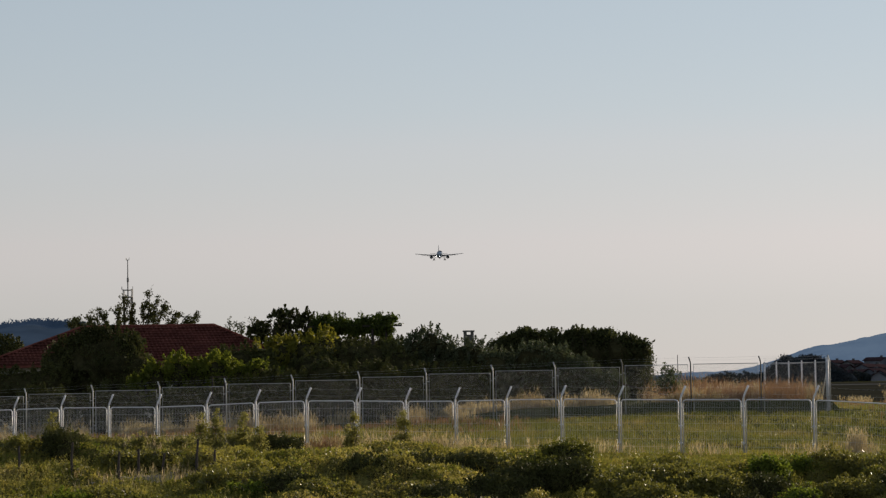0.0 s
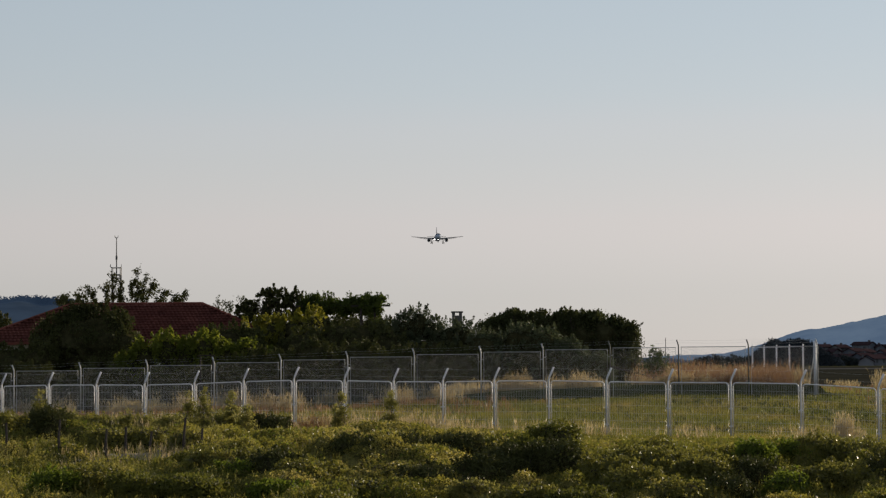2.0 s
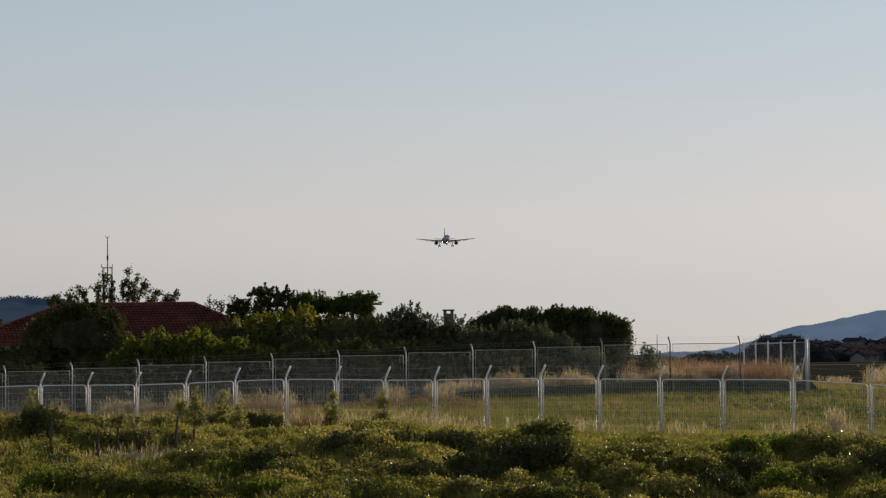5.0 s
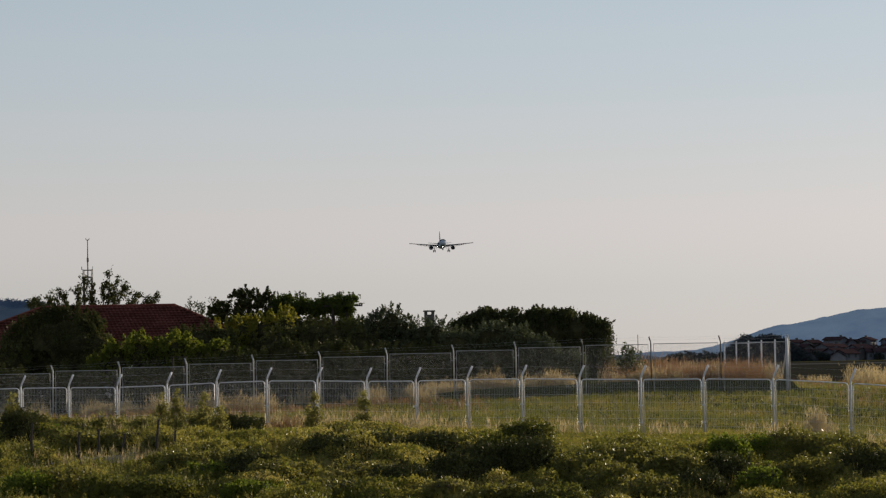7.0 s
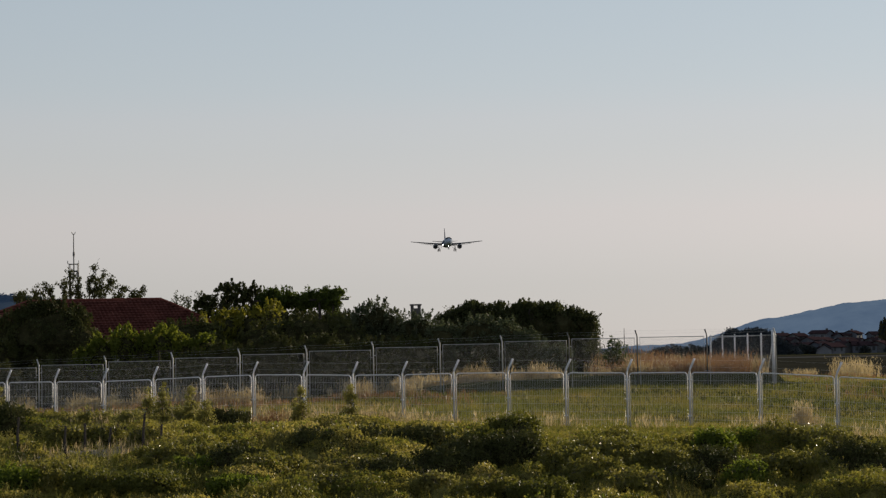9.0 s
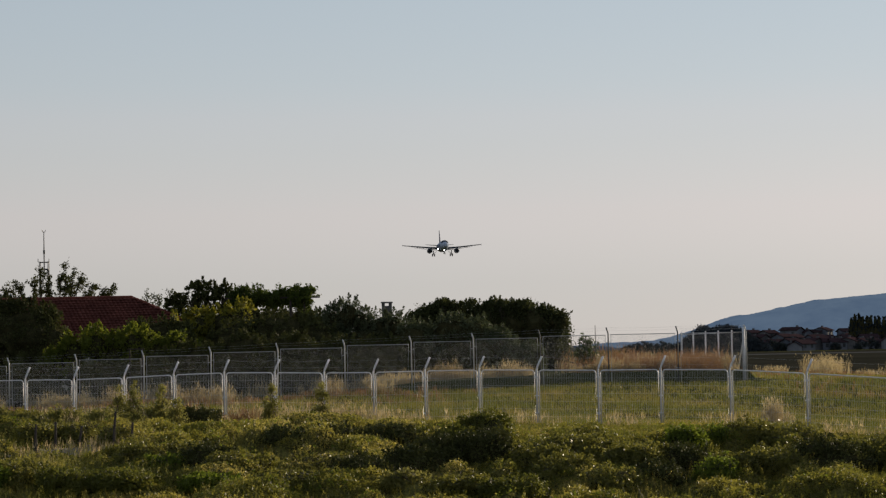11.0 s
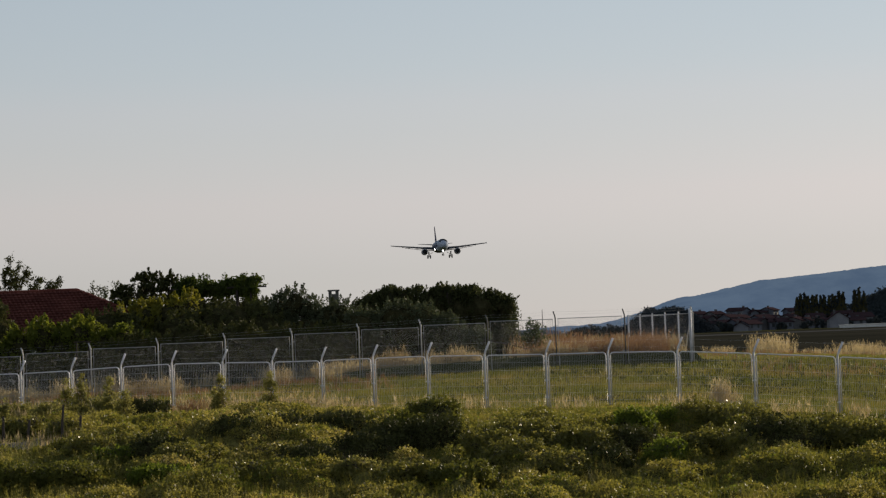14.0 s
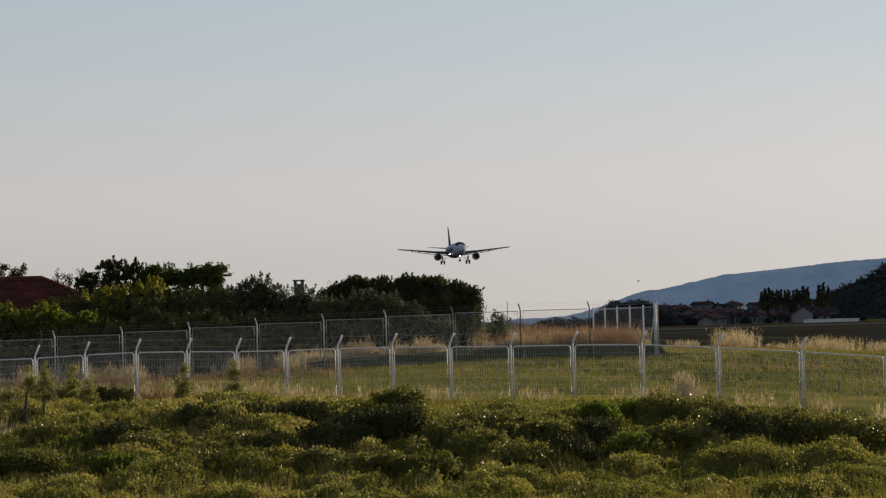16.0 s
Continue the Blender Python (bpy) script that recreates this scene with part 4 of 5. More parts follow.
def build_town():
    rng = np.random.default_rng(9)
    spots = [(127 + 4.3 * i + rng.normal(0, 1.2), 792 + rng.uniform(-8, 14), 0.0) for i in range(14)]
    spots += [(137 + 5.0 * i + rng.normal(0, 1.5), 850 + rng.uniform(-8, 10), 1.7) for i in range(12)]
    spots += [(150 + 5.8 * i + rng.normal(0, 1.5), 905 + rng.uniform(-8, 10), 3.6 + 0.5 * (i % 3)) for i in range(8)]
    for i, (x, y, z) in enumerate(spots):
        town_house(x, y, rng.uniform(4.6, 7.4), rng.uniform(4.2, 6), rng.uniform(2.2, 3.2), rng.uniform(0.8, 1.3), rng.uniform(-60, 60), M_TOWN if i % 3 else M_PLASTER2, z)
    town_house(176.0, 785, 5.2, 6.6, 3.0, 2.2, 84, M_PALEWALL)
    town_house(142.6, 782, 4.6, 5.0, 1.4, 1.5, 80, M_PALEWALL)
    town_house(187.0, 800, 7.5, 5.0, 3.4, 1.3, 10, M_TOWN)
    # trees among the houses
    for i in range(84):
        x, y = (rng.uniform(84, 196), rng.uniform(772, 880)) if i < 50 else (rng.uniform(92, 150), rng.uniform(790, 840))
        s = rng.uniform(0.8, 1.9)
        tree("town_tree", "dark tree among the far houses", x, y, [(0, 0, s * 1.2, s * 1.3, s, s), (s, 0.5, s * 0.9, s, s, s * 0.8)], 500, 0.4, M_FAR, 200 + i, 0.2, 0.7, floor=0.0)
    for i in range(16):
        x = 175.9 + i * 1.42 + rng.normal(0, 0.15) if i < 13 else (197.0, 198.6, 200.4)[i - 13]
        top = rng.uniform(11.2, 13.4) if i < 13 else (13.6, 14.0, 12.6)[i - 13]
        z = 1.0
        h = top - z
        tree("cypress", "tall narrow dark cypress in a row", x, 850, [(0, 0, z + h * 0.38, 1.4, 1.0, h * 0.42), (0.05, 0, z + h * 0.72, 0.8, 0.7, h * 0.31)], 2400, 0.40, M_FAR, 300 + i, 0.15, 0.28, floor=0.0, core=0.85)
    far = bmesh.new()
    for y0, y1 in ((196, 556), (609, 735)):
        box(far, -60, 900, y0, y1, -0.4, 0.03)
    tagged(new("far_field", mesh_of("far_field", far, M_FIELD)), "dark dry field beside the runway", "field", kind="structure")
    b = bmesh.new()
    box(b, 169, 184.6, 742, 752, -0.2, 0.85)
    root = tagged(new("long_shed"), "long low white shed at the airfield's edge", "shed")
    part("wall", b, M_WHITEWALL, root)
    r = bmesh.new()
    box(r, 168.7, 184.9, 741.6, 752.4, 0.85, 1.0)
    part("roof", r, M_WHITEWALL, root)
    bm = bmesh.new()
    box(bm, 70, 900, 560, 605, -0.3, 0.05)
    tagged(new("runway", mesh_of("runway", bm, M_RUNWAY)), "pale concrete runway strip beyond the grass", "runway", kind="structure")
    # woods over the dark hill and the low shore
    pts = []
    for k in range(620):
        x, q = rng.uniform(105, 133), rng.random() ** 0.7
        r = rng.uniform(0.5, 1.1)
        pts.append(np.array((x, 769 + 21 * q, (knoll_crest(x) - 0.6) * math.sin(q * math.pi / 2) + r * 0.3)) + rng.normal(size=(30, 3)) * r * np.array((0.6, 0.6, 0.5)))
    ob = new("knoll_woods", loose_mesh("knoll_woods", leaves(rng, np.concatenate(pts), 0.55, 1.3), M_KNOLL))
    tagged(ob, "treetops over the low knoll, tinted for haze", "woods", kind="stuff")
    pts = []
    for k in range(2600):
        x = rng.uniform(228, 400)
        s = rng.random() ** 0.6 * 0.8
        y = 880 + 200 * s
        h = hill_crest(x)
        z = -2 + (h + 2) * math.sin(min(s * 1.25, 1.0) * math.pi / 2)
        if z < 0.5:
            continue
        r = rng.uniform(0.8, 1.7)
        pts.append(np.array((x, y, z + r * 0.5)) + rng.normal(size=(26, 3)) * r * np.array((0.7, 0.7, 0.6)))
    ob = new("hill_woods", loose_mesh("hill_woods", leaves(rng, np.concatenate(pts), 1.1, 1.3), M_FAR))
    tagged(ob, "dark woods covering the near hill", "woods", kind="stuff")
    pts = []
    for k in range(1500):
        x = -rng.uniform(190, 420)
        z = 44 * float(step(-x, 190, 245)) + 2.0 * math.sin(x * 0.06)
        r = rng.uniform(1.5, 3.0)
        pts.append(np.array((x, 1450 + 240, z + r * 0.2)) + rng.normal(size=(16, 3)) * r * np.array((0.8, 0.8, 0.6)))
    # these treetops glow in the ridge's haze colour
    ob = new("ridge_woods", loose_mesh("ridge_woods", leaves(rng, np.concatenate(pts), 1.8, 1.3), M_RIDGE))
    tagged(ob, "treetops along the far dark ridge", "woods", kind="stuff")


build_town()


# ---- grass and weeds ----
def polar(rng, n, d0, d1, a0=-13.0, a1=17.0, power=1.0):
    """Places spread over a sector of the plan, thinner with distance."""
    u = rng.random(n) ** power
    d = 1.0 / (u / d0 + (1 - u) / d1)
    a = np.radians(rng.uniform(a0, a1, n))
    return d * np.sin(a), d * np.cos(a)


def outer_line(x):
    return np.where(x < 11, 86.0 - 0.36 * x, 82.04 - 0.72 * (x - 11))


def field_noise(x, y, s, o=0.0):
    return np.array([noise.noise(Vector((a * s + o, b * s, o))) for a, b in zip(x, y)])


def bare_patch(x, y):
    """The stony track among the weeds on the far left."""
    return np.exp(-((x + 9.5) / 1.5) ** 2 - ((y - 75.4) / 1.3) ** 2) + np.exp(-((x + 7.4) / 1.0) ** 2 - ((y - 74.3) / 0.9) ** 2)


def stuff(name, me, label, cat):
    return tagged(new(name, me), label, cat, kind="stuff")


def dome_field():
    """Bushy lumps on a grid of 0.1 m: the higher of many rounded mounds."""
    rng = np.random.default_rng(44)
    gx, gy = np.arange(-22, 28, 0.1), np.arange(40, 96, 0.1)
    f = np.zeros((len(gx), len(gy)))
    for n in range(2600):
        x, y = rng.uniform(-21, 27), rng.uniform(41, 95)
        r = rng.uniform(0.7, 1.7) if n < 300 else rng.uniform(0.22, 0.65)
        h = min(r * rng.uniform(0.4, 0.75), 0.95) if n < 300 else r * rng.uniform(0.7, 1.1)
        i0, i1, j0, j1 = int((x - r + 22) * 10), int((x + r + 22) * 10) + 1, int((y - r - 40) * 10), int((y + r - 40) * 10) + 1
        i0, j0 = max(i0, 0), max(j0, 0)
        q = 1 - ((gx[i0:i1, None] - x) ** 2 + (gy[None, j0:j1] - y) ** 2) / r ** 2
        f[i0:i1, j0:j1] = np.maximum(f[i0:i1, j0:j1], h * np.sqrt(np.clip(q, 0, 1)) + (0.6 * f[i0:i1, j0:j1] if n >= 300 else 0) * (q > 0))
    return f


DOMES = dome_field()


def clearing(x, y):
    """0 right before the outer fence, 1 well in front of it; the far left stays overgrown."""
    return np.maximum(step(outer_line(x) - y, 3.5, 11.0), 0.6 * step(-x, 6.0, 10.0))


def mounds(x, y):
    """Height of the weeds over the ground."""
    i, j = np.clip(((x + 22) * 10).astype(int), 0, DOMES.shape[0] - 1), np.clip(((y - 40) * 10).astype(int), 0, DOMES.shape[1] - 1)
    h = DOMES[i, j] * (0.8 + 0.7 * np.clip(field_noise(x, y, 0.18, 3.0) + 0.1, -0.4, 0.6)) + 0.12 + 0.15 * field_noise(x, y, 2.2, 9.0)
    low = clearing(x, y)
    fore = np.exp(-((x + 11.0) / 3.2) ** 2 - ((y - 70.5) / 4.0) ** 2)
    hollow = np.exp(-((x - 2.4) / 1.5) ** 2 - ((y - 70.8) / 2.4) ** 2)        # the lee of the tall dark bush
    return np.clip(0.85 * h * (0.1 + 0.9 * low) * (1 - 0.75 * fore) * (1 - 0.7 * hollow) * step(y, 57.0, 62.0), 0.05, 0.85) * np.clip(1 - 1.3 * bare_patch(x, y), 0.05, 1)


def build_weeds():
    rng = np.random.default_rng(12)
    # the woody mass of stems and old leaves under the green skin
    gx, gy = np.meshgrid(np.arange(-21.5, 27, 0.16), np.arange(54, 95, 0.15), indexing="ij")
    fx, fy = gx.ravel() + rng.normal(0, 0.03, gx.size), gy.ravel() + rng.normal(0, 0.03, gx.size)
    hh = mounds(fx, fy)
    inside = fy < outer_line(fx) + 1.0
    fz = ground_z(fx, fy) + np.where(inside & (bare_patch(fx, fy) < 0.35), hh * 0.80 - 0.06 + rng.normal(0, 0.03, len(hh)), -0.25)
    ny = gx.shape[1]
    idx = np.arange(gx.size).reshape(gx.shape)
    q = np.stack([idx[:-1, :-1], idx[1:, :-1], idx[1:, 1:], idx[:-1, 1:]], -1).reshape(-1, 4)
    me = bpy.data.meshes.new("bramble_mass")
    me.from_pydata(np.stack([fx, fy, fz], 1).tolist(), [], q.tolist())
    me.materials.append(M_MASS)
    stuff("bramble_mass", me, "dense tangle of brambles and stems on rough ground", "weeds")
    kinds = (("weeds", M_WEED, "leafy yellow-green weeds covering rough ground", 800000, 0.070, 0.0), ("dark_weeds", M_BUSH, "dark green brambles in low mounds", 420000, 0.070, 4.0),
             ("bright_weeds", M_FRESH, "bright green broad-leaved weeds", 110000, 0.075, 8.0))
    for name, mat, label, count, size, o in kinds:
        d = np.sqrt(rng.uniform(56 ** 2, 93 ** 2, count))
        a = np.radians(rng.uniform(-11.5, 15.5, count))
        x, y = d * np.sin(a), d * np.cos(a)
        keep = (y < outer_line(x) + 1.2) & (rng.random(count) > 1.05 * bare_patch(x, y)) & (field_noise(x, y, 0.45, o) > np.where((x > 1) & (y < 80), -0.05 if o == 0 else -0.2 if o == 4 else 0.05, -0.35 if o == 0 else 0.0))
        x, y = x[keep], y[keep]
        h = mounds(x, y)
        k = len(x)
        z = ground_z(x, y) + h * (1.02 - 0.45 * rng.random(k) ** 2.0) + rng.normal(0, 0.03, k)
        stuff(name, loose_mesh(name, leaves(rng, np.stack([x, y, z], 1), size, 1.5, 0.6), mat), label, "weeds")
    # leafy stalks that stand up out of the mounds
    for name, mat, label, count, o in (("weed_stalks", M_WEED, "leafy upright weed stalks catching the low sun", 3500, 21.0), ("seedy_stalks", M_YELLOW, "yellowing seed stalks among the weeds", 700, 27.0), ("feathery_stalks", M_FENNEL, "pale feathery weed stalks lit by the low sun", 12000, 33.0)):
        d = np.sqrt(rng.uniform(59 ** 2, 91 ** 2, count))
        a = np.radians(rng.uniform(-11.5, 15.5, count))
        x, y = d * np.sin(a), d * np.cos(a)
        keep = (y < outer_line(x) + 0.5) & (rng.random(count) > 1.3 * bare_patch(x, y)) & (field_noise(x, y, 0.4, o) > -0.08) & ((o < 30) | (x < -3.0 + 3.0 * rng.normal(0, 1, count)))
        x, y = x[keep], y[keep]
        base, tall = ground_z(x, y) + mounds(x, y) * 0.7, rng.uniform(0.22, 0.5, len(x)) * (0.25 + 0.75 * clearing(x, y))
        k, per = len(x), 20
        t = np.tile(np.linspace(0.0, 1.0, per), k)
        lx, ly = np.repeat(rng.normal(0, 0.12, k), per) * t, np.repeat(rng.normal(0, 0.12, k), per) * t
        w = 0.05 * (1.15 - t)
        pts = np.stack([np.repeat(x, per) + lx + rng.normal(0, 1, k * per) * w, np.repeat(y, per) + ly + rng.normal(0, 1, k * per) * w, np.repeat(base, per) + t * np.repeat(tall, per)], 1)
        lv = leaves(rng, pts, 0.040, 2.0, 0.9)
        stem = blades(rng, np.stack([x, y, base - 0.1], 1), tall + 0.1, 0.006, 0.1)
        stuff(name, loose_mesh(name, np.concatenate([lv, stem]), mat), label, "weeds")
    # upright green and yellow blades among them
    d = np.sqrt(rng.uniform(54 ** 2, 92 ** 2, 14000))
    a = np.radians(rng.uniform(-12.5, 16.5, len(d)))
    x, y = d * np.sin(a), d * np.cos(a)
    keep = (y < outer_line(x) + 1) & (rng.random(len(x)) > 1.2 * bare_patch(x, y)) & (field_noise(x, y, 0.5, 14.0) > 0)
    x, y = x[keep], y[keep]
    h = mounds(x, y)
    r = np.stack([x, y, ground_z(x, y) + h * 0.4], 1).repeat(5, 0)
    r[:, :2] += rng.normal(0, 0.06, (len(r), 2))
    stuff("tall_grass", loose_mesh("tall_grass", blades(rng, r, rng.uniform(0.25, 0.6, len(r)) * (0.6 + 0.4 * clearing(r[:, 0], r[:, 1])), 0.008, 0.25), M_GRASS), "tall green grass blades among the weeds", "grass")


def straw_field(name, label, mat, x, y, height, rng, blades_per=6, width=0.006, heads=True):
    z = ground_z(x, y)
    r = np.stack([x, y, z], 1).repeat(blades_per, 0)
    r[:, :2] += rng.normal(0, 0.08, (len(r), 2))
    hh = np.repeat(height, blades_per) * rng.uniform(0.6, 1.1, len(r))
    b = blades(rng, r, hh, width, 0.16)
    parts = [b]
    if heads:
        tips = b[:, 2, :]
        k = len(tips)
        a = rng.uniform(0, 2 * np.pi, k)
        s = np.stack([np.cos(a), np.sin(a), np.zeros(k)], 1) * 0.016
        up = np.stack([rng.normal(0, 0.03, k), rng.normal(0, 0.03, k), np.full(k, 0.13)], 1)
        parts += [np.stack([tips - s - up * 0.6, tips + s - up * 0.6, tips + up], 1)]
    stuff(name, loose_mesh(name, np.concatenate(parts), mat), label, "dry grass")


def build_grass():
    rng = np.random.default_rng(13)
    # mown green field between the fences and on to the right
    x, y = polar(rng, 62000, 72, 150, -12, 17)
    keep = (y > outer_line(x) + 0.3) & ((y < 114.0 - 1.4 * (x > 2)) | (x > 19.6))
    x, y = x[keep], y[keep]
    n1 = field_noise(x, y, 0.16, 2.0)
    r = np.stack([x, y, ground_z(x, y)], 1).repeat(6, 0)
    r[:, :2] += rng.normal(0, 0.12, (len(r), 2))
    hh = np.repeat(0.12 + 0.10 * np.clip(n1 + 0.4, 0, 1), 6) * rng.uniform(0.6, 1.3, len(r))
    stuff("field_grass", loose_mesh("field_grass", blades(rng, r, hh, 0.014, 0.35), M_GRASS), "short green and yellow airfield grass", "grass")
    # dry stalks along the outer fence
    u = np.where(rng.random(5200) < 0.6, rng.uniform(-21, 3, 5200), rng.uniform(-20, 24, 5200))
    v = outer_line(u) + rng.normal(-0.6, 1.3, len(u))
    keep = field_noise(u, v, 0.6, 9.0) > np.where(u < 3, 0.03, 0.17)
    straw_field("dry_stalks", "pale dry grass stalks along the outer fence", M_STRAW, u[keep], v[keep], (0.25 + 0.5 * rng.random(keep.sum())) * np.where(u[keep] < 1, 1.1, 0.75), rng, 4)
    u, v = -8.6 + rng.normal(0, 1.5, 130), 74.9 + rng.normal(0, 1.0, 130)
    straw_field("dry_stems", "pale dry stems around the stony patch", M_STRAW, u, v, 0.15 + 0.3 * rng.random(len(u)), rng, 4)
    # straw at the foot of the inner fence, and rust-brown stand behind it
    u = rng.uniform(-22, 18.2, 5200)
    v = np.where(u < 1.5, rng.uniform(112.2, 117.0, len(u)), rng.uniform(114.5, 117.5, len(u)))
    keep = field_noise(u, v, 0.45, 3.0) > np.where(u < 1.5, 0.06, 0.1)
    straw_field("dry_grass", "straw-coloured grass on the bank below the inner fence", M_STRAW, u[keep], v[keep], (0.2 + 0.45 * rng.random(keep.sum())) * (0.6 + 1.3 * np.clip(field_noise(u[keep], v[keep], 0.9, 6.0) + 0.25, 0, 0.8)), rng, 6, 0.010)
    u, v = rng.uniform(-24, 7, 2600), rng.uniform(99, 113.8, 2600)
    keep = (field_noise(u, v, 0.25, 41.0) > 0.02) & (rng.random(len(u)) < 0.25 + 0.75 * step(v, 104, 113)) & (rng.random(len(u)) > step(u, 0, 7))
    u, v = u[keep], v[keep]
    straw_field("faded_grass", "faded brownish grass between the two fences", M_RUST, u, v, 0.10 + 0.2 * rng.random(len(u)), rng, 6, 0.008)
    u, v = rng.uniform(6.5, 19, 4800), rng.uniform(114.6, 134, 4800)
    keep = (u < 18.1 - 0.073 * (v - 114)) & (u > 11.6 + 0.8 * rng.normal(0, 1, len(u)))
    u, v = u[keep], v[keep]
    straw_field("rusty_grass", "tall rust-brown dry grass behind the inner fence", M_RUST, u, v, (0.4 + 0.55 * rng.random(len(u))) * (0.95 + 0.8 * np.clip(field_noise(u, v, 0.35, 17.0), -0.4, 0.6)), rng, 5, 0.012)
    u, v = rng.uniform(15, 34, 1000), rng.uniform(78, 150, 1000)
    keep = (v > outer_line(u) + 0.5) & (field_noise(u, v, 0.12, 31.0) > 0.02) & (u > 19.5 - 0.2 * (v - 100).clip(-20, 0))
    u, v = u[keep], v[keep]
    straw_field("brown_grass", "russet seeding grass in drifts over the airfield", M_RUST, u, v, 0.12 + 0.22 * rng.random(len(u)), rng, 6, 0.007)
    for name, mat, label, x, y, w, tall in (("straw_tuft", M_STRAW, "pale tuft of dry seeding grass at the fence", 15.05, 87.0, 0.32, 0.95), ("straw_tuft", M_RUST, "russet tuft of dry grass before the fence", -4.35, 85.4, 0.5, 0.75), ("straw_tuft", M_STRAW, "pale tuft of dry grass before the fence", -3.2, 86.0, 0.7, 0.75)):
        u, v = x + rng.normal(0, w, 70), y + rng.normal(0, w, 70)
        straw_field(name, label, mat, u, v, tall * rng.uniform(0.5, 1.05, 70) * np.exp(-((u - x) / w) ** 2 * 0.25), rng, 6, 0.007)
    cx, cw, ch = np.array((32.1, 38.9, 29.1, 35.6, 43.6, 24.8)), np.array((1.5, 2.3, 1.6, 1.0, 1.8, 1.4)), np.array((1.4, 1.0, 0.5, 0.5, 0.75, 0.4))
    k = rng.choice(6, 560, p=(0.30, 0.36, 0.06, 0.08, 0.16, 0.04))
    u, v = cx[k] + rng.normal(0, 1, len(k)) * cw[k] * 0.42, 165 + rng.normal(0, 2.5, len(k))
    straw_field("reed_grass", "tall pale clumps of dry reed grass in the field", M_STRAW, u, v, ch[k] * rng.uniform(0.5, 1.0, len(k)), rng, 6, 0.016)


build_weeds()
build_grass()


def weed_clump(name, label, x, y, r, h, mat, seed, core, cat="shrub", leaf=0.066):
    """A leafy bush of several uneven lobes over a twig core darkened for inner shade."""
    rng = np.random.default_rng(seed)
    g = float(ground_z(x, y))
    lobes = [(0, 0, g + h * 0.5, r * 0.72, r * 0.7, h * 0.48)]
    for k in range(6):
        a = 2 * math.pi * k / 6 + rng.normal(0, 0.3)
        q = rng.uniform(0.35, 0.52)
        lobes.append((math.cos(a) * r * 0.62, math.sin(a) * r * 0.55, g + h * rng.uniform(0.25, 0.62), r * q, r * q, h * rng.uniform(0.28, 0.38)))
    tree(name, label, x, y, lobes, int(7000 * (r * r + r * h)), leaf, mat, seed, 0.025, 0.32, cat, core=core, spray=int(70 * r))


def build_bushes():
    kinds = {"T": (M_BUSH, "tall dark green bush with sunlit rims among the weeds", 0.93), "D": (M_SHADE, "dense bush among the weeds, deep shade put into its leaf colour", 0.95), "B": (M_GLOSS, "leafy olive-green bush with glossy leaves in low sun", 0.6),
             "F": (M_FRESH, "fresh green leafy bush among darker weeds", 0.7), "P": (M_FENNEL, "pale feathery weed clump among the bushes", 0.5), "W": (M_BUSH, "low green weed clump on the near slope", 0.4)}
    # the tall dark bush, and a thicket whose shade is in its leaf colour
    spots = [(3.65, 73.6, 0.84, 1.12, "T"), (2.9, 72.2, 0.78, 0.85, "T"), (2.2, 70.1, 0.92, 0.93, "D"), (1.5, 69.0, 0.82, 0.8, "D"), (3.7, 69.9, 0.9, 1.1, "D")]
    # thickets on the slope to the right of it, with fresh green growth
    spots += [(4.9, 68.8, 0.98, 1.0, "B"), (6.4, 69.9, 1.25, 1.05, "B"), (5.6, 67.4, 1.05, 0.95, "B"), (7.9, 68.7, 1.06, 1.0, "B"), (6.8, 66.2, 1.1, 0.76, "B"), (9.7, 72.1, 0.55, 0.8, "F"),
              (10.9, 73.4, 0.4, 0.7, "F"), (10.0, 67.2, 0.58, 0.66, "F"), (9.2, 69.0, 0.9, 0.77, "D"), (8.2, 67.0, 0.72, 0.66, "D"), (12.0, 74.1, 1.06, 0.9, "B"), (13.2, 73.2, 1.14, 0.9, "B"),
              (13.7, 69.0, 1.07, 1.0, "D"), (11.8, 68.7, 1.23, 0.85, "B"), (15.4, 70.1, 1.25, 1.0, "B"), (16.9, 69.4, 1.24, 1.0, "B")]
    # bushes by the stony track and along the fence
    spots += [(-12.8, 79.3, 0.8, 1.2, "D"), (-14.5, 80.1, 0.9, 1.24, "B"), (-10.5, 77.6, 0.8, 0.6, "B"), (-9.2, 77.6, 0.6, 0.5, "B"), (-5.8, 83.6, 0.7, 0.72, "D"), (-7.9, 76.2, 0.55, 0.56, "B"),
              (-6.6, 70.9, 0.76, 0.89, "B"), (-2.4, 74.4, 0.97, 0.55, "D"), (-1.0, 74.1, 1.06, 0.67, "D"), (0.6, 74.3, 0.88, 0.62, "D")]
    # low growth on the near slope
    spots += [(-3.6, 69.5, 0.99, 0.74, "B"), (-4.6, 70.2, 0.75, 0.77, "D"), (-5.3, 71.2, 0.67, 0.76, "B"), (-1.4, 69.3, 0.99, 0.63, "B"), (0.0, 68.0, 0.97, 0.65, "D"), (-5.9, 69.6, 0.5, 0.55, "F"),
              (-9.9, 68.7, 0.9, 0.8, "B"), (-10.9, 67.9, 0.65, 0.73, "F"), (-4.4, 67.1, 0.8, 0.51, "F"), (1.1, 65.9, 0.55, 0.6, "P"), (-2.2, 66.8, 0.87, 0.6, "B"), (-8.3, 67.6, 0.89, 0.64, "W"),
              (-6.8, 67.2, 0.88, 0.66, "W"), (2.5, 65.3, 0.93, 0.62, "B"), (4.0, 64.5, 0.92, 0.65, "W")]
    for i, (x, y, r, hh, k) in enumerate(spots):
        mat, label, core = kinds[k]
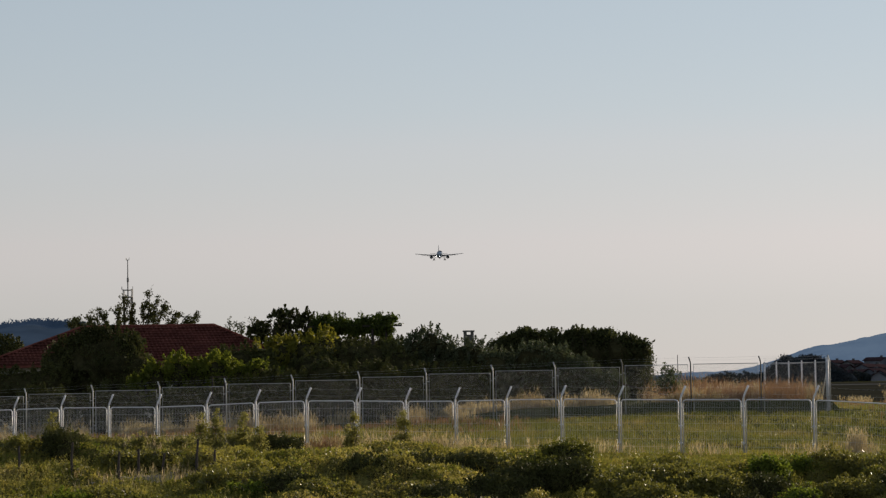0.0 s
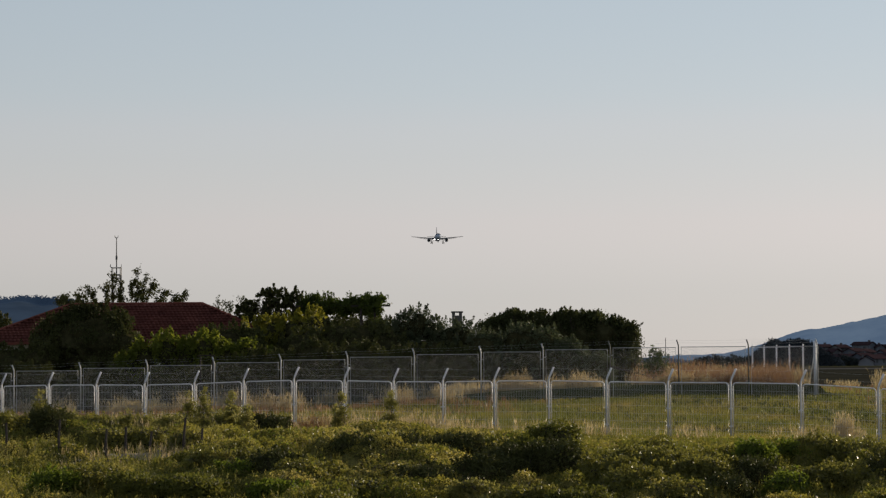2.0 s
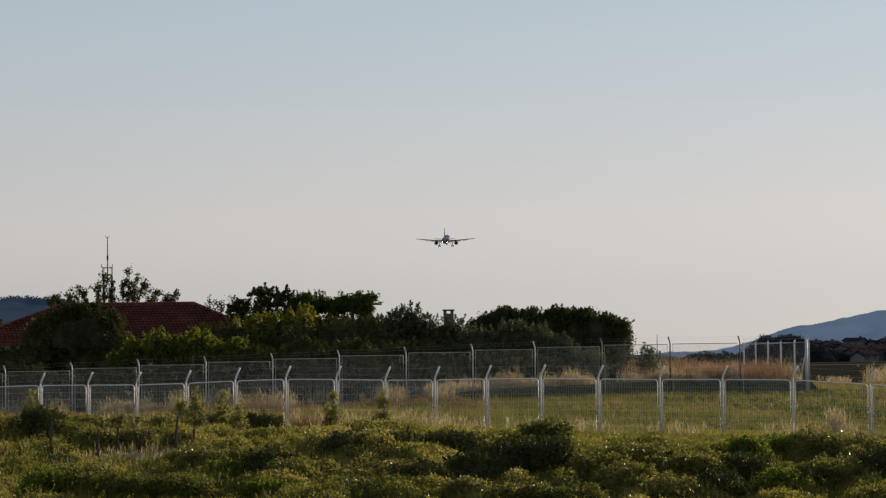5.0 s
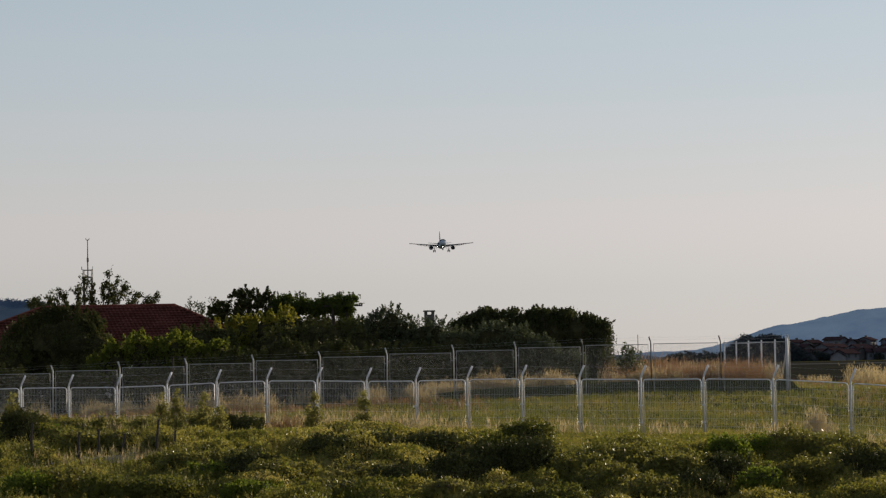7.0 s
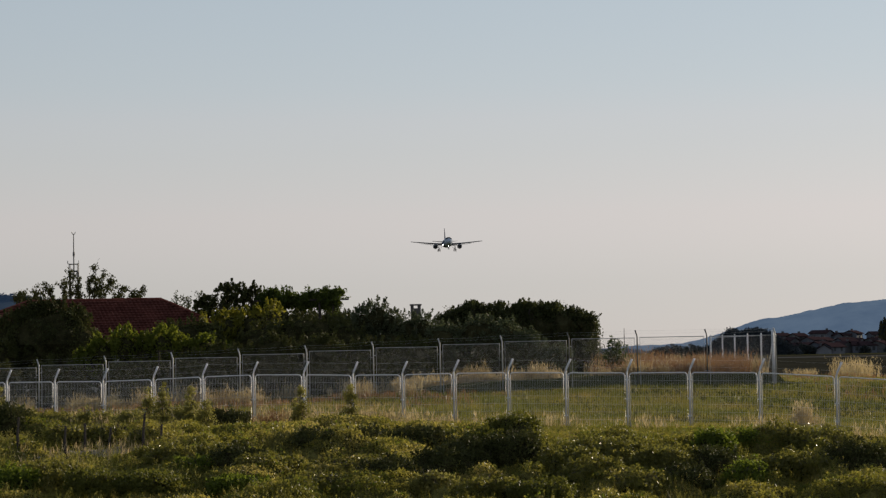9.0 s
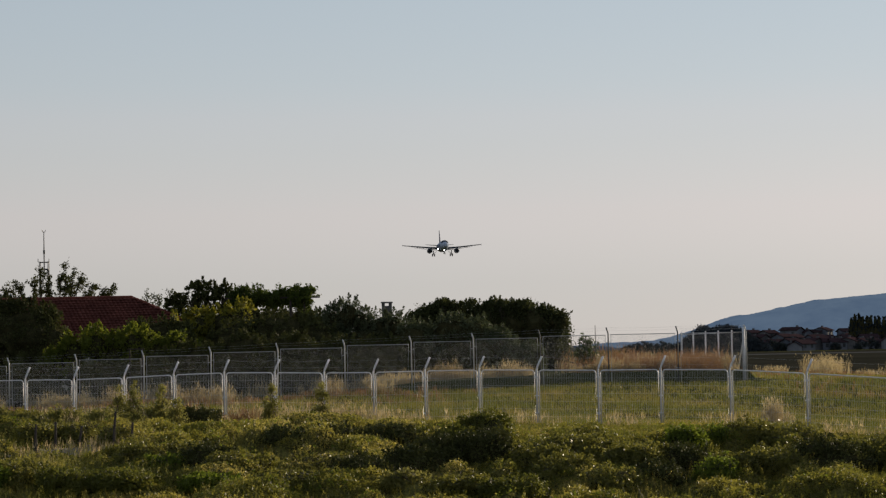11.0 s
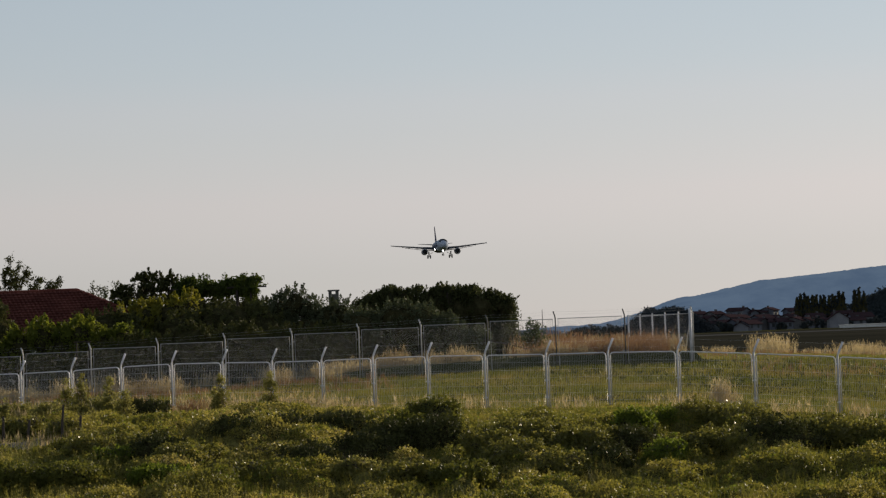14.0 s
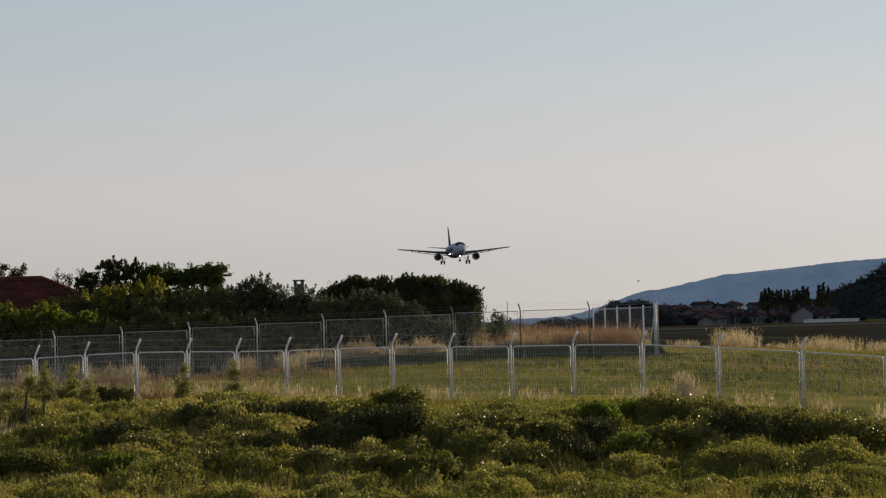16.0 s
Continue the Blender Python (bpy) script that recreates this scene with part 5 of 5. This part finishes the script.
        hh *= 0.85 if k == "B" else 1.0
        weed_clump("bush", label, x, y, r, hh, mat, 140 + i, core)
    # a belt of soft yellow-green weeds before the fence
    rng = np.random.default_rng(88)
    for i in range(22):
        x = -17.5 + 0.52 * i + rng.normal(0, 0.15)
        y = float(outer_line(x)) - rng.uniform(0.5, 2.6)
        weed_clump("fence_weed", "soft yellow-green weed clump along the fence", x, y, rng.uniform(0.4, 0.65), rng.uniform(0.5, 0.85), M_FENNEL if i % 3 else M_WEED, 420 + i, 0.0, "weed", 0.055)
    for i, (px, d, h) in enumerate(((88, 84, 1.75), (130, 82, 1.0), (352, 84, 1.5), (378, 82, 1.6), (425, 83, 1.5), (450, 82, 1.1), (622, 84, 1.45), (705, 84, 1.5), (240, 82, 1.0))):
        x = (px - 784) / 4200 * d
        g = float(ground_z(x, d))
        h *= 1.12
        tree("tall_weed", "tall feathery yellow-green weed at the fence", x, d, [(0, 0, g + h * 0.22, 0.42, 0.34, h * 0.26), (0.02, 0, g + h * 0.5, 0.32, 0.26, h * 0.3), (0.04, 0, g + h * 0.76, 0.18, 0.16, h * 0.27)], 950, 0.060, M_FENNEL, 90 + i, 0.015, 0.16, "weed")


build_bushes()


def build_track():
    """A patch of pale trodden gravel that follows the ground."""
    bm = bmesh.new()
    cx, cy, rings = -9.2, 75.3, []
    for k in range(7):
        ring = []
        for i in range(36):
            a = 2 * math.pi * i / 36
            w = (k / 6) * (1 + 0.25 * noise.noise(Vector((math.cos(a) * 1.5, math.sin(a) * 1.5, 4))))
            x, y = cx + 1.9 * w * math.cos(a), cy + 1.0 * w * math.sin(a)
            z = float(ground_z(x, y)) + 0.05 * (1 - w) + 0.02 * noise.noise(Vector((x * 3, y * 3, 0)))
            ring.append(bm.verts.new((x, y, z + 0.012)))
        rings.append(ring)
    for a, b in zip(rings, rings[1:]):
        for i in range(36):
            bm.faces.new((a[i], b[i], b[(i + 1) % 36], a[(i + 1) % 36]))
    bmesh.ops.remove_doubles(bm, verts=bm.verts, dist=0.001)
    tagged(new("gravel_track", mesh_of("gravel_track", bm, M_GRAVEL, True)), "patch of pale trodden gravel among the weeds", "track", kind="structure")


build_track()


def build_stakes():
    rng = np.random.default_rng(55)
    for px, top in ((126, 1.0), (207, 0.85), (285, 0.6), (343, 1.05), (375, 0.8), (30, 0.9), (240, 0.7)):
        d = 75 + rng.uniform(-1, 1)
        x = (px - 784) / 4200 * d
        b = bmesh.new()
        w = 0.05
        tube(b, [(0, 0, -0.2), (rng.normal(0, 0.02), 0, top * 0.6), (rng.normal(0, 0.04), 0.01, top + 0.2)], [w, w * 0.9, w * 0.7], 7)
        ob = new("wooden_stake", mesh_of("wooden_stake", b, M_STAKE))
        ob.matrix_basis = pose(x, d, float(ground_z(x, d)))
        tagged(ob, "dark weathered wooden stake standing in the weeds", "stake", "old stakes in the weeds")
    rng = np.random.default_rng(56)
    for i in range(26):
        x, y = -9.2 + rng.normal(0, 1.2), 75.2 + rng.normal(0, 0.7)
        b = bmesh.new()
        bmesh.ops.create_icosphere(b, subdivisions=2, radius=1)
        s = rng.uniform(0.06, 0.17)
        for v in b.verts:
            v.co *= s * (1 + 0.35 * noise.noise(v.co * 1.7 + Vector((i, 0, 0))))
            v.co.z *= 0.55
        ob = new("field_stone", mesh_of("field_stone", b, M_STONE))
        ob.matrix_basis = pose(x, y, float(ground_z(x, y)) + s * 0.2, 0, 0, rng.uniform(0, 360))
        tagged(ob, "pale rough field stone among the weeds", "stone", "stones on the track")


build_stakes()


# ---- airliner ----
M_HULL = rough_mat("white_paint", (0.34, 0.39, 0.48), (0.41, 0.46, 0.55), 0.4, 6, 0.8, 0, 0.001, 0.0)
M_WINGS = rough_mat("grey_wing_paint", (0.035, 0.039, 0.050), (0.052, 0.056, 0.068), 0.5, 6, 0.5, 0, 0.001, 0.3)
M_BLUE = rough_mat("dark_blue_paint", (0.015, 0.025, 0.07), (0.025, 0.04, 0.10), 0.5, 6, 0.7, 0, 0.001, 0.1)
M_METAL = rough_mat("bare_metal", (0.50, 0.50, 0.52), (0.62, 0.62, 0.63), 1, 10, 0.25, 0.9, 0.001)
M_DARKMETAL = plain("engine_inside", (0.03, 0.03, 0.035), 0.5, 0.5)
M_PANE = rough_mat("windscreen_glass", (0.012, 0.015, 0.02), (0.02, 0.024, 0.03), 1, 6, 0.7, 0, 0.001, 0.03)
M_TYRE = plain("tyre_rubber", (0.02, 0.02, 0.02), 0.85)
M_LAMP = plain("landing_light", (1.0, 0.96, 0.88), 0.3, 0, 14.0)


def revolve(bm, prof, segs=28, squash=1.0, rise=lambda y: 0.0):
    """Rings along -y (aft) from (y, radius) pairs; rise lifts each ring's centre."""
    rings = []
    for y, r in prof:
        rings.append([bm.verts.new((r * math.cos(2 * math.pi * k / segs), y, rise(y) + squash * r * math.sin(2 * math.pi * k / segs))) for k in range(segs)])
    for a, b in zip(rings, rings[1:]):
        for k in range(segs):
            bm.faces.new((a[k], b[k], b[(k + 1) % segs], a[(k + 1) % segs]))
    bm.faces.new(rings[0]), bm.faces.new(rings[-1][::-1])


def foil(bm, root, tip, chord_r, chord_t, thick_r, thick_t, upright=False, n=4):
    """A tapered aerofoil from root to tip leading edge; chord runs aft (-y)."""
    shape = [(0.0, 0.0), (0.04, 0.36), (0.15, 0.5), (0.4, 0.5), (0.7, 0.3), (1.0, 0.02), (0.7, -0.18), (0.4, -0.36), (0.15, -0.4), (0.04, -0.28)]
    rings = []
    for i in range(n + 1):
        s = i / n
        p = Vector(root).lerp(Vector(tip), s)
        c, t = chord_r + (chord_t - chord_r) * s, thick_r + (thick_t - thick_r) * s
        rings.append([bm.verts.new(p + (Vector((h * t, -u * c, 0)) if upright else Vector((0, -u * c, h * t)))) for u, h in shape])
    m = len(shape)
    for a, b in zip(rings, rings[1:]):
        for k in range(m):
            bm.faces.new((a[k], a[(k + 1) % m], b[(k + 1) % m], b[k]))
    bm.faces.new(rings[0][::-1]), bm.faces.new(rings[-1])
    bmesh.ops.recalc_face_normals(bm, faces=bm.faces)


def build_airliner():
    """Twin-engined jet, its nose at the origin and its tail towards -y."""
    root = tagged(new("airliner"), "white twin-engine jet airliner landing with gear down and lights on", "aircraft")
    R = 1.98
    lift = lambda y: -0.35 * max(0.0, 1 + y / 4.0) ** 2 + (1.25 * (max(0.0, -y - 25.5) / 12.0) ** 1.4)
    prof = [(0.0, 0.05), (-0.12, 0.38), (-0.5, 0.80), (-1.1, 1.18), (-2.0, 1.52), (-3.2, 1.80), (-4.6, 1.94), (-6.0, R), (-12, R), (-18, R), (-24.5, R),
            (-27.5, 1.85), (-30.5, 1.5), (-33.5, 1.02), (-36, 0.55), (-37.5, 0.25)]
    bm = bmesh.new()
    revolve(bm, prof, 32, 1.04, lift)
    body = part("fuselage", bm, M_HULL, root, "white fuselage", True)
    belly = bmesh.new()
    revolve(belly, [(-11.0, 0.1), (-12.2, 1.2), (-14, 1.75), (-19, 1.75), (-21, 1.2), (-22.5, 0.1)], 20, 0.55, lambda y: -1.35)
    part("belly_fairing", belly, M_WINGS, root, "grey belly fairing", True)
    # windscreen panes
    for i in range(6):
        a0, a1 = math.radians(90 - 57 + i * 19 + 1.5), math.radians(90 - 57 + (i + 1) * 19 - 1.5)
        b = bmesh.new()
        q = []
        for a, y, r in ((a0, -1.5, 1.42), (a1, -1.5, 1.42), (a1, -3.1, 1.88), (a0, -3.1, 1.88)):
            q.append(b.verts.new((r * math.cos(a), y, lift(y) + r * math.sin(a) * 1.04)))
        b.faces.new(q)
        bmesh.ops.solidify(b, geom=b.faces[:], thickness=0.03)
        part("windscreen_pane", b, M_PANE, body)
    # cabin windows and cheat line
    for s in (-1, 1):
        st = bmesh.new()
        ys = np.linspace(-4.8, -31, 40)
        vs = []
        for y in ys:
            r = float(np.interp(-y, [-p[0] for p in prof], [p[1] for p in prof])) + 0.012
            vs.append([st.verts.new((s * r * math.cos(a), y, lift(y) + 1.04 * r * math.sin(a))) for a in (-0.26, -0.10, 0.06)])
        for a, b in zip(vs, vs[1:]):
            for k in range(2):
                st.faces.new((a[k], b[k], b[k + 1], a[k + 1]) if s < 0 else (a[k + 1], b[k + 1], b[k], a[k]))
        part("cheat_line", st, M_BLUE, body, "dark blue stripe along the fuselage")
        for y in np.linspace(-6.5, -30, 40):
            b = bmesh.new()
            r = float(np.interp(-y, [-p[0] for p in prof], [p[1] for p in prof])) + 0.02
            for_a = 0.22
            box(b, s * r * math.cos(for_a) - 0.04, s * r * math.cos(for_a) + 0.02, y - 0.12, y + 0.12, lift(y) + r * math.sin(for_a) - 0.17, lift(y) + r * math.sin(for_a) + 0.17)
            part("cabin_window", b, M_GLASSY, body)
    fin = bmesh.new()
    foil(fin, (0, -29.6, 2.0), (0, -35.4, 7.9), 6.0, 2.1, 0.62, 0.22, True)
    part("tail_fin", fin, M_BLUE, root, "dark blue tail fin")
    for s in (-1, 1):
        hs = bmesh.new()
        foil(hs, (s * 0.5, -31.8, 1.15), (s * 6.2, -35.4, 1.75), 3.9, 1.4, 0.42, 0.14)
        part("tailplane", hs, M_WINGS, root)
        wg = bmesh.new()
        foil(wg, (s * 1.5, -11.9, -1.05), (s * 6.4, -14.4, -0.55), 6.6, 4.0, 1.15, 0.72, n=3)
        foil(wg, (s * 6.4, -14.4, -0.55), (s * 16.9, -19.9, 0.75), 4.0, 1.5, 0.72, 0.28, n=5)
        wing = part("wing", wg, M_WINGS, root, "grey swept wing")
        tipf = bmesh.new()
        foil(tipf, (s * 16.9, -20.1, 0.45), (s * 17.0, -20.5, 1.15), 1.3, 0.7, 0.08, 0.05, True, 2)
        part("wingtip_fence", tipf, M_HULL, wing)
        fl = bmesh.new()
        foil(fl, (s * 2.0, -18.0, -1.35), (s * 6.3, -18.2, -0.95), 1.7, 1.3, 0.30, 0.22, n=2)
        foil(fl, (s * 6.5, -18.2, -0.93), (s * 12.2, -19.9, -0.05), 1.25, 0.9, 0.20, 0.14, n=3)
        fl2 = part("flap", fl, M_WINGS, wing)
        fl2.data.transform(Matrix.Translation((0, 0.3, -0.14)))
        sl = bmesh.new()
        foil(sl, (s * 2.8, -12.25, -1.15), (s * 16.2, -19.3, 0.52), 0.6, 0.35, 0.22, 0.12, n=6)
        part("slat", sl, M_WINGS, wing)
        for x in (4.2, 8.0, 10.6, 12.8):
            fr = bmesh.new()
            z = -1.15 + (x - 1.5) * 0.118
            revolve(fr, [(0, 0.03), (-0.8, 0.20), (-2.2, 0.24), (-3.6, 0.05)], 10)
            o = part("flap_fairing", fr, M_WINGS, wing, smooth=True)
            o.matrix_basis = pose(s * x, -15.7 - 0.29 * (x - 3), z - 0.15, -5)
        # engine
        ex, ey, ez = s * 5.75, -11.4, -2.05
        en = bmesh.new()
        revolve(en, [(0.0, 0.86), (0.06, 0.93), (-0.1, 1.02), (-0.9, 1.14), (-2.0, 1.12), (-3.2, 0.92), (-3.2, 0.80)], 24)
        eng = part("engine_nacelle", en, M_WINGS, root, "dark grey engine nacelle", True)
        eng.matrix_basis = pose(ex, ey, ez)
        lip = bmesh.new()
        tube(lip, [(0.93 * math.cos(k * math.pi / 12), 0.02, 0.93 * math.sin(k * math.pi / 12)) for k in range(25)], 0.075, 8)
        part("intake_lip", lip, M_METAL, eng, "bright metal intake lip", True)
        fan = bmesh.new()
        for k in range(22):
            a = k * 2 * math.pi / 22
            m = Matrix.Rotation(a, 4, "Y")
            box(fan, 0.18, 0.87, -0.02, 0.02, -0.07, 0.07, Matrix.Translation((0, 0.075, 0)) @ m @ Matrix.Rotation(0.6, 4, "X"))
        part("fan", fan, M_DARKMETAL, eng)
        bk = bmesh.new()
        tube(bk, [(0, 0.065, 0), (0, 0.07, 0)], 0.9, 24)
        part("fan_disc", bk, M_DARKMETAL, eng)
        sp = bmesh.new()
        revolve(sp, [(0.42, 0.01), (0.25, 0.16), (0.05, 0.26)], 12)
        part("spinner", sp, M_DARKMETAL, eng, "", True)
        core = bmesh.new()
        revolve(core, [(-3.0, 0.68), (-4.2, 0.42), (-4.9, 0.1)], 18)
        part("exhaust_cone", core, M_METAL, eng, "", True)
        py = bmesh.new()
        box(py, -0.16, 0.16, -3.6, -0.7, 0.85, 1.55)
        part("pylon", py, M_WINGS, eng)
        # main gear
        gx, gy = s * 3.8, -17.7
        g = bmesh.new()
        tube(g, [(0, 0, 1.9), (0, 0, 0.0)], [0.17, 0.12], 10)
        tube(g, [(-s * 1.3, 0, 1.5), (0, 0, 0.75)], 0.08, 8)
        tube(g, [(-0.55, 0, 0), (0.55, 0, 0)], 0.09, 8)
        tube(g, [(0, 0.12, 0.9), (0, 0.3, 0.5), (0, 0.12, 0.15)], 0.05, 6)
        gear = part("main_gear", g, M_WINGS, root, "grey landing gear strut", True)
        gear.matrix_basis = pose(gx, gy, -3.6)
        dr = bmesh.new()
        box(dr, s * 0.22, s * 0.27, -0.45, 0.45, 0.5, 1.9)
        part("gear_door", dr, M_HULL, gear)
        for w in (-0.46, 0.46):
            ty = bmesh.new()
            tube(ty, [(w - 0.2, 0, 0), (w - 0.16, 0, 0), (w + 0.16, 0, 0), (w + 0.2, 0, 0)], [0.52, 0.63, 0.63, 0.52], 20)
            part("tyre", ty, M_TYRE, gear)
        ll = bmesh.new()
        bmesh.ops.create_uvsphere(ll, u_segments=12, v_segments=8, radius=0.16)
        o = part("landing_light", ll, M_LAMP if s > 0 else M_METAL, root, "bright white landing light" if s > 0 else "unlit landing light", True)
        o.matrix_basis = pose(s * 2.25, -11.9, -1.35)
    ng = bmesh.new()
    tube(ng, [(0, 0.1, 1.7), (0, 0, 0.0)], [0.12, 0.09], 10)
    tube(ng, [(0, -1.0, 1.4), (0, 0, 0.8)], 0.06, 8)
    tube(ng, [(-0.3, 0, 0), (0.3, 0, 0)], 0.06, 8)
    nose = part("nose_gear", ng, M_WINGS, root, "grey nose gear strut", True)
    nose.matrix_basis = pose(0, -5.0, -3.5)
    tl = bmesh.new()
    bmesh.ops.create_uvsphere(tl, u_segments=12, v_segments=8, radius=0.16)
    taxi = part("taxi_light", tl, M_LAMP, nose, "bright white taxi light on the strut", True)
    taxi.matrix_basis = pose(0, 0.3, 1.36)
    for w in (-0.24, 0.24):
        ty = bmesh.new()
        tube(ty, [(w - 0.11, 0, 0), (w - 0.08, 0, 0), (w + 0.08, 0, 0), (w + 0.11, 0, 0)], [0.32, 0.38, 0.38, 0.32], 18)
        part("tyre", ty, M_TYRE, nose)
    for sx in (-1, 1):
        d = bmesh.new()
        box(d, sx * 0.42, sx * 0.46, -0.9, 0.3, 0.95, 1.75)
        part("gear_door", d, M_HULL, nose)
    return root


airliner = build_airliner()


def build_bird():
    """A small dark bird with its wings half raised."""
    root = tagged(new("bird"), "small dark bird in flight over the field", "bird")
    b = bmesh.new()
    revolve(b, [(0.13, 0.005), (0.11, 0.02), (0.06, 0.035), (-0.02, 0.04), (-0.09, 0.022), (-0.16, 0.008)], 10)
    part("body", b, M_FEATHER, root, "", True)
    for s in (-1, 1):
        w = bmesh.new()
        v = [w.verts.new(c) for c in ((s * 0.02, 0.06, 0.02), (s * 0.12, 0.07, 0.09), (s * 0.24, -0.02, 0.12), (s * 0.12, -0.03, 0.085), (s * 0.02, -0.04, 0.02))]
        w.faces.new(v)
        bmesh.ops.solidify(w, geom=w.faces[:], thickness=0.008)
        part("wing", w, M_FEATHER, root)
    t = bmesh.new()
    v = [t.verts.new(c) for c in ((-0.015, -0.13, 0), (0.015, -0.13, 0), (0.035, -0.23, 0.005), (-0.035, -0.23, 0.005))]
    t.faces.new(v)
    bmesh.ops.solidify(t, geom=t.faces[:], thickness=0.006)
    part("tail", t, M_FEATHER, root)
    for piece in root.children:
        piece.data.transform(Matrix.Scale(0.65, 4))
    return root


M_FEATHER = plain("dark_feathers", (0.03, 0.028, 0.026), 0.8)
bird = build_bird()


def motions():
    """The approach: a straight glide towards the runway, passing to the camera's right."""
    rows = []
    for i in range(17):
        t = float(i)
        x, y, z = 0.039 * t * t + 2.903 * t - 2.13 + 0.05 * t, 1649 - 59.6 * t, 90.7 - 3.909 * t - 0.01247 * t * t + 0.55 * max(0.0, math.sin(math.pi * (t - 2) / 15))
        head = math.degrees(math.atan2(2.903 + 0.078 * t, 59.6)) - 2.2 + min(1.0, 0.13 * max(0.0, 15 - t))     # a crab angle into the crosswind
        rows.append((t, pose(x, y, z, 0, 0, 180 + head) @ pose(0, 0, 0, 0.3, 0.0, 0)))
    walk(airliner, rows)
    # the bird starts up behind the dark trees and crosses the open sky
    perch = pose(8.2, 150, float(ground_z(8.2, 150)) + 0.05, 0, 0, -80)
    walk(bird, [(0.0, perch), (14.0, perch), (14.4, pose(11.0, 150, 3.6, 8, 0, -82)), (15.0, pose(15.57, 150, 4.5, 6, -8, -85)),
                (15.5, pose(19.13, 150, 4.82, 4, 6, -85)), (16.0, pose(23.14, 150, 5.19, 4, -6, -85))])


motions()
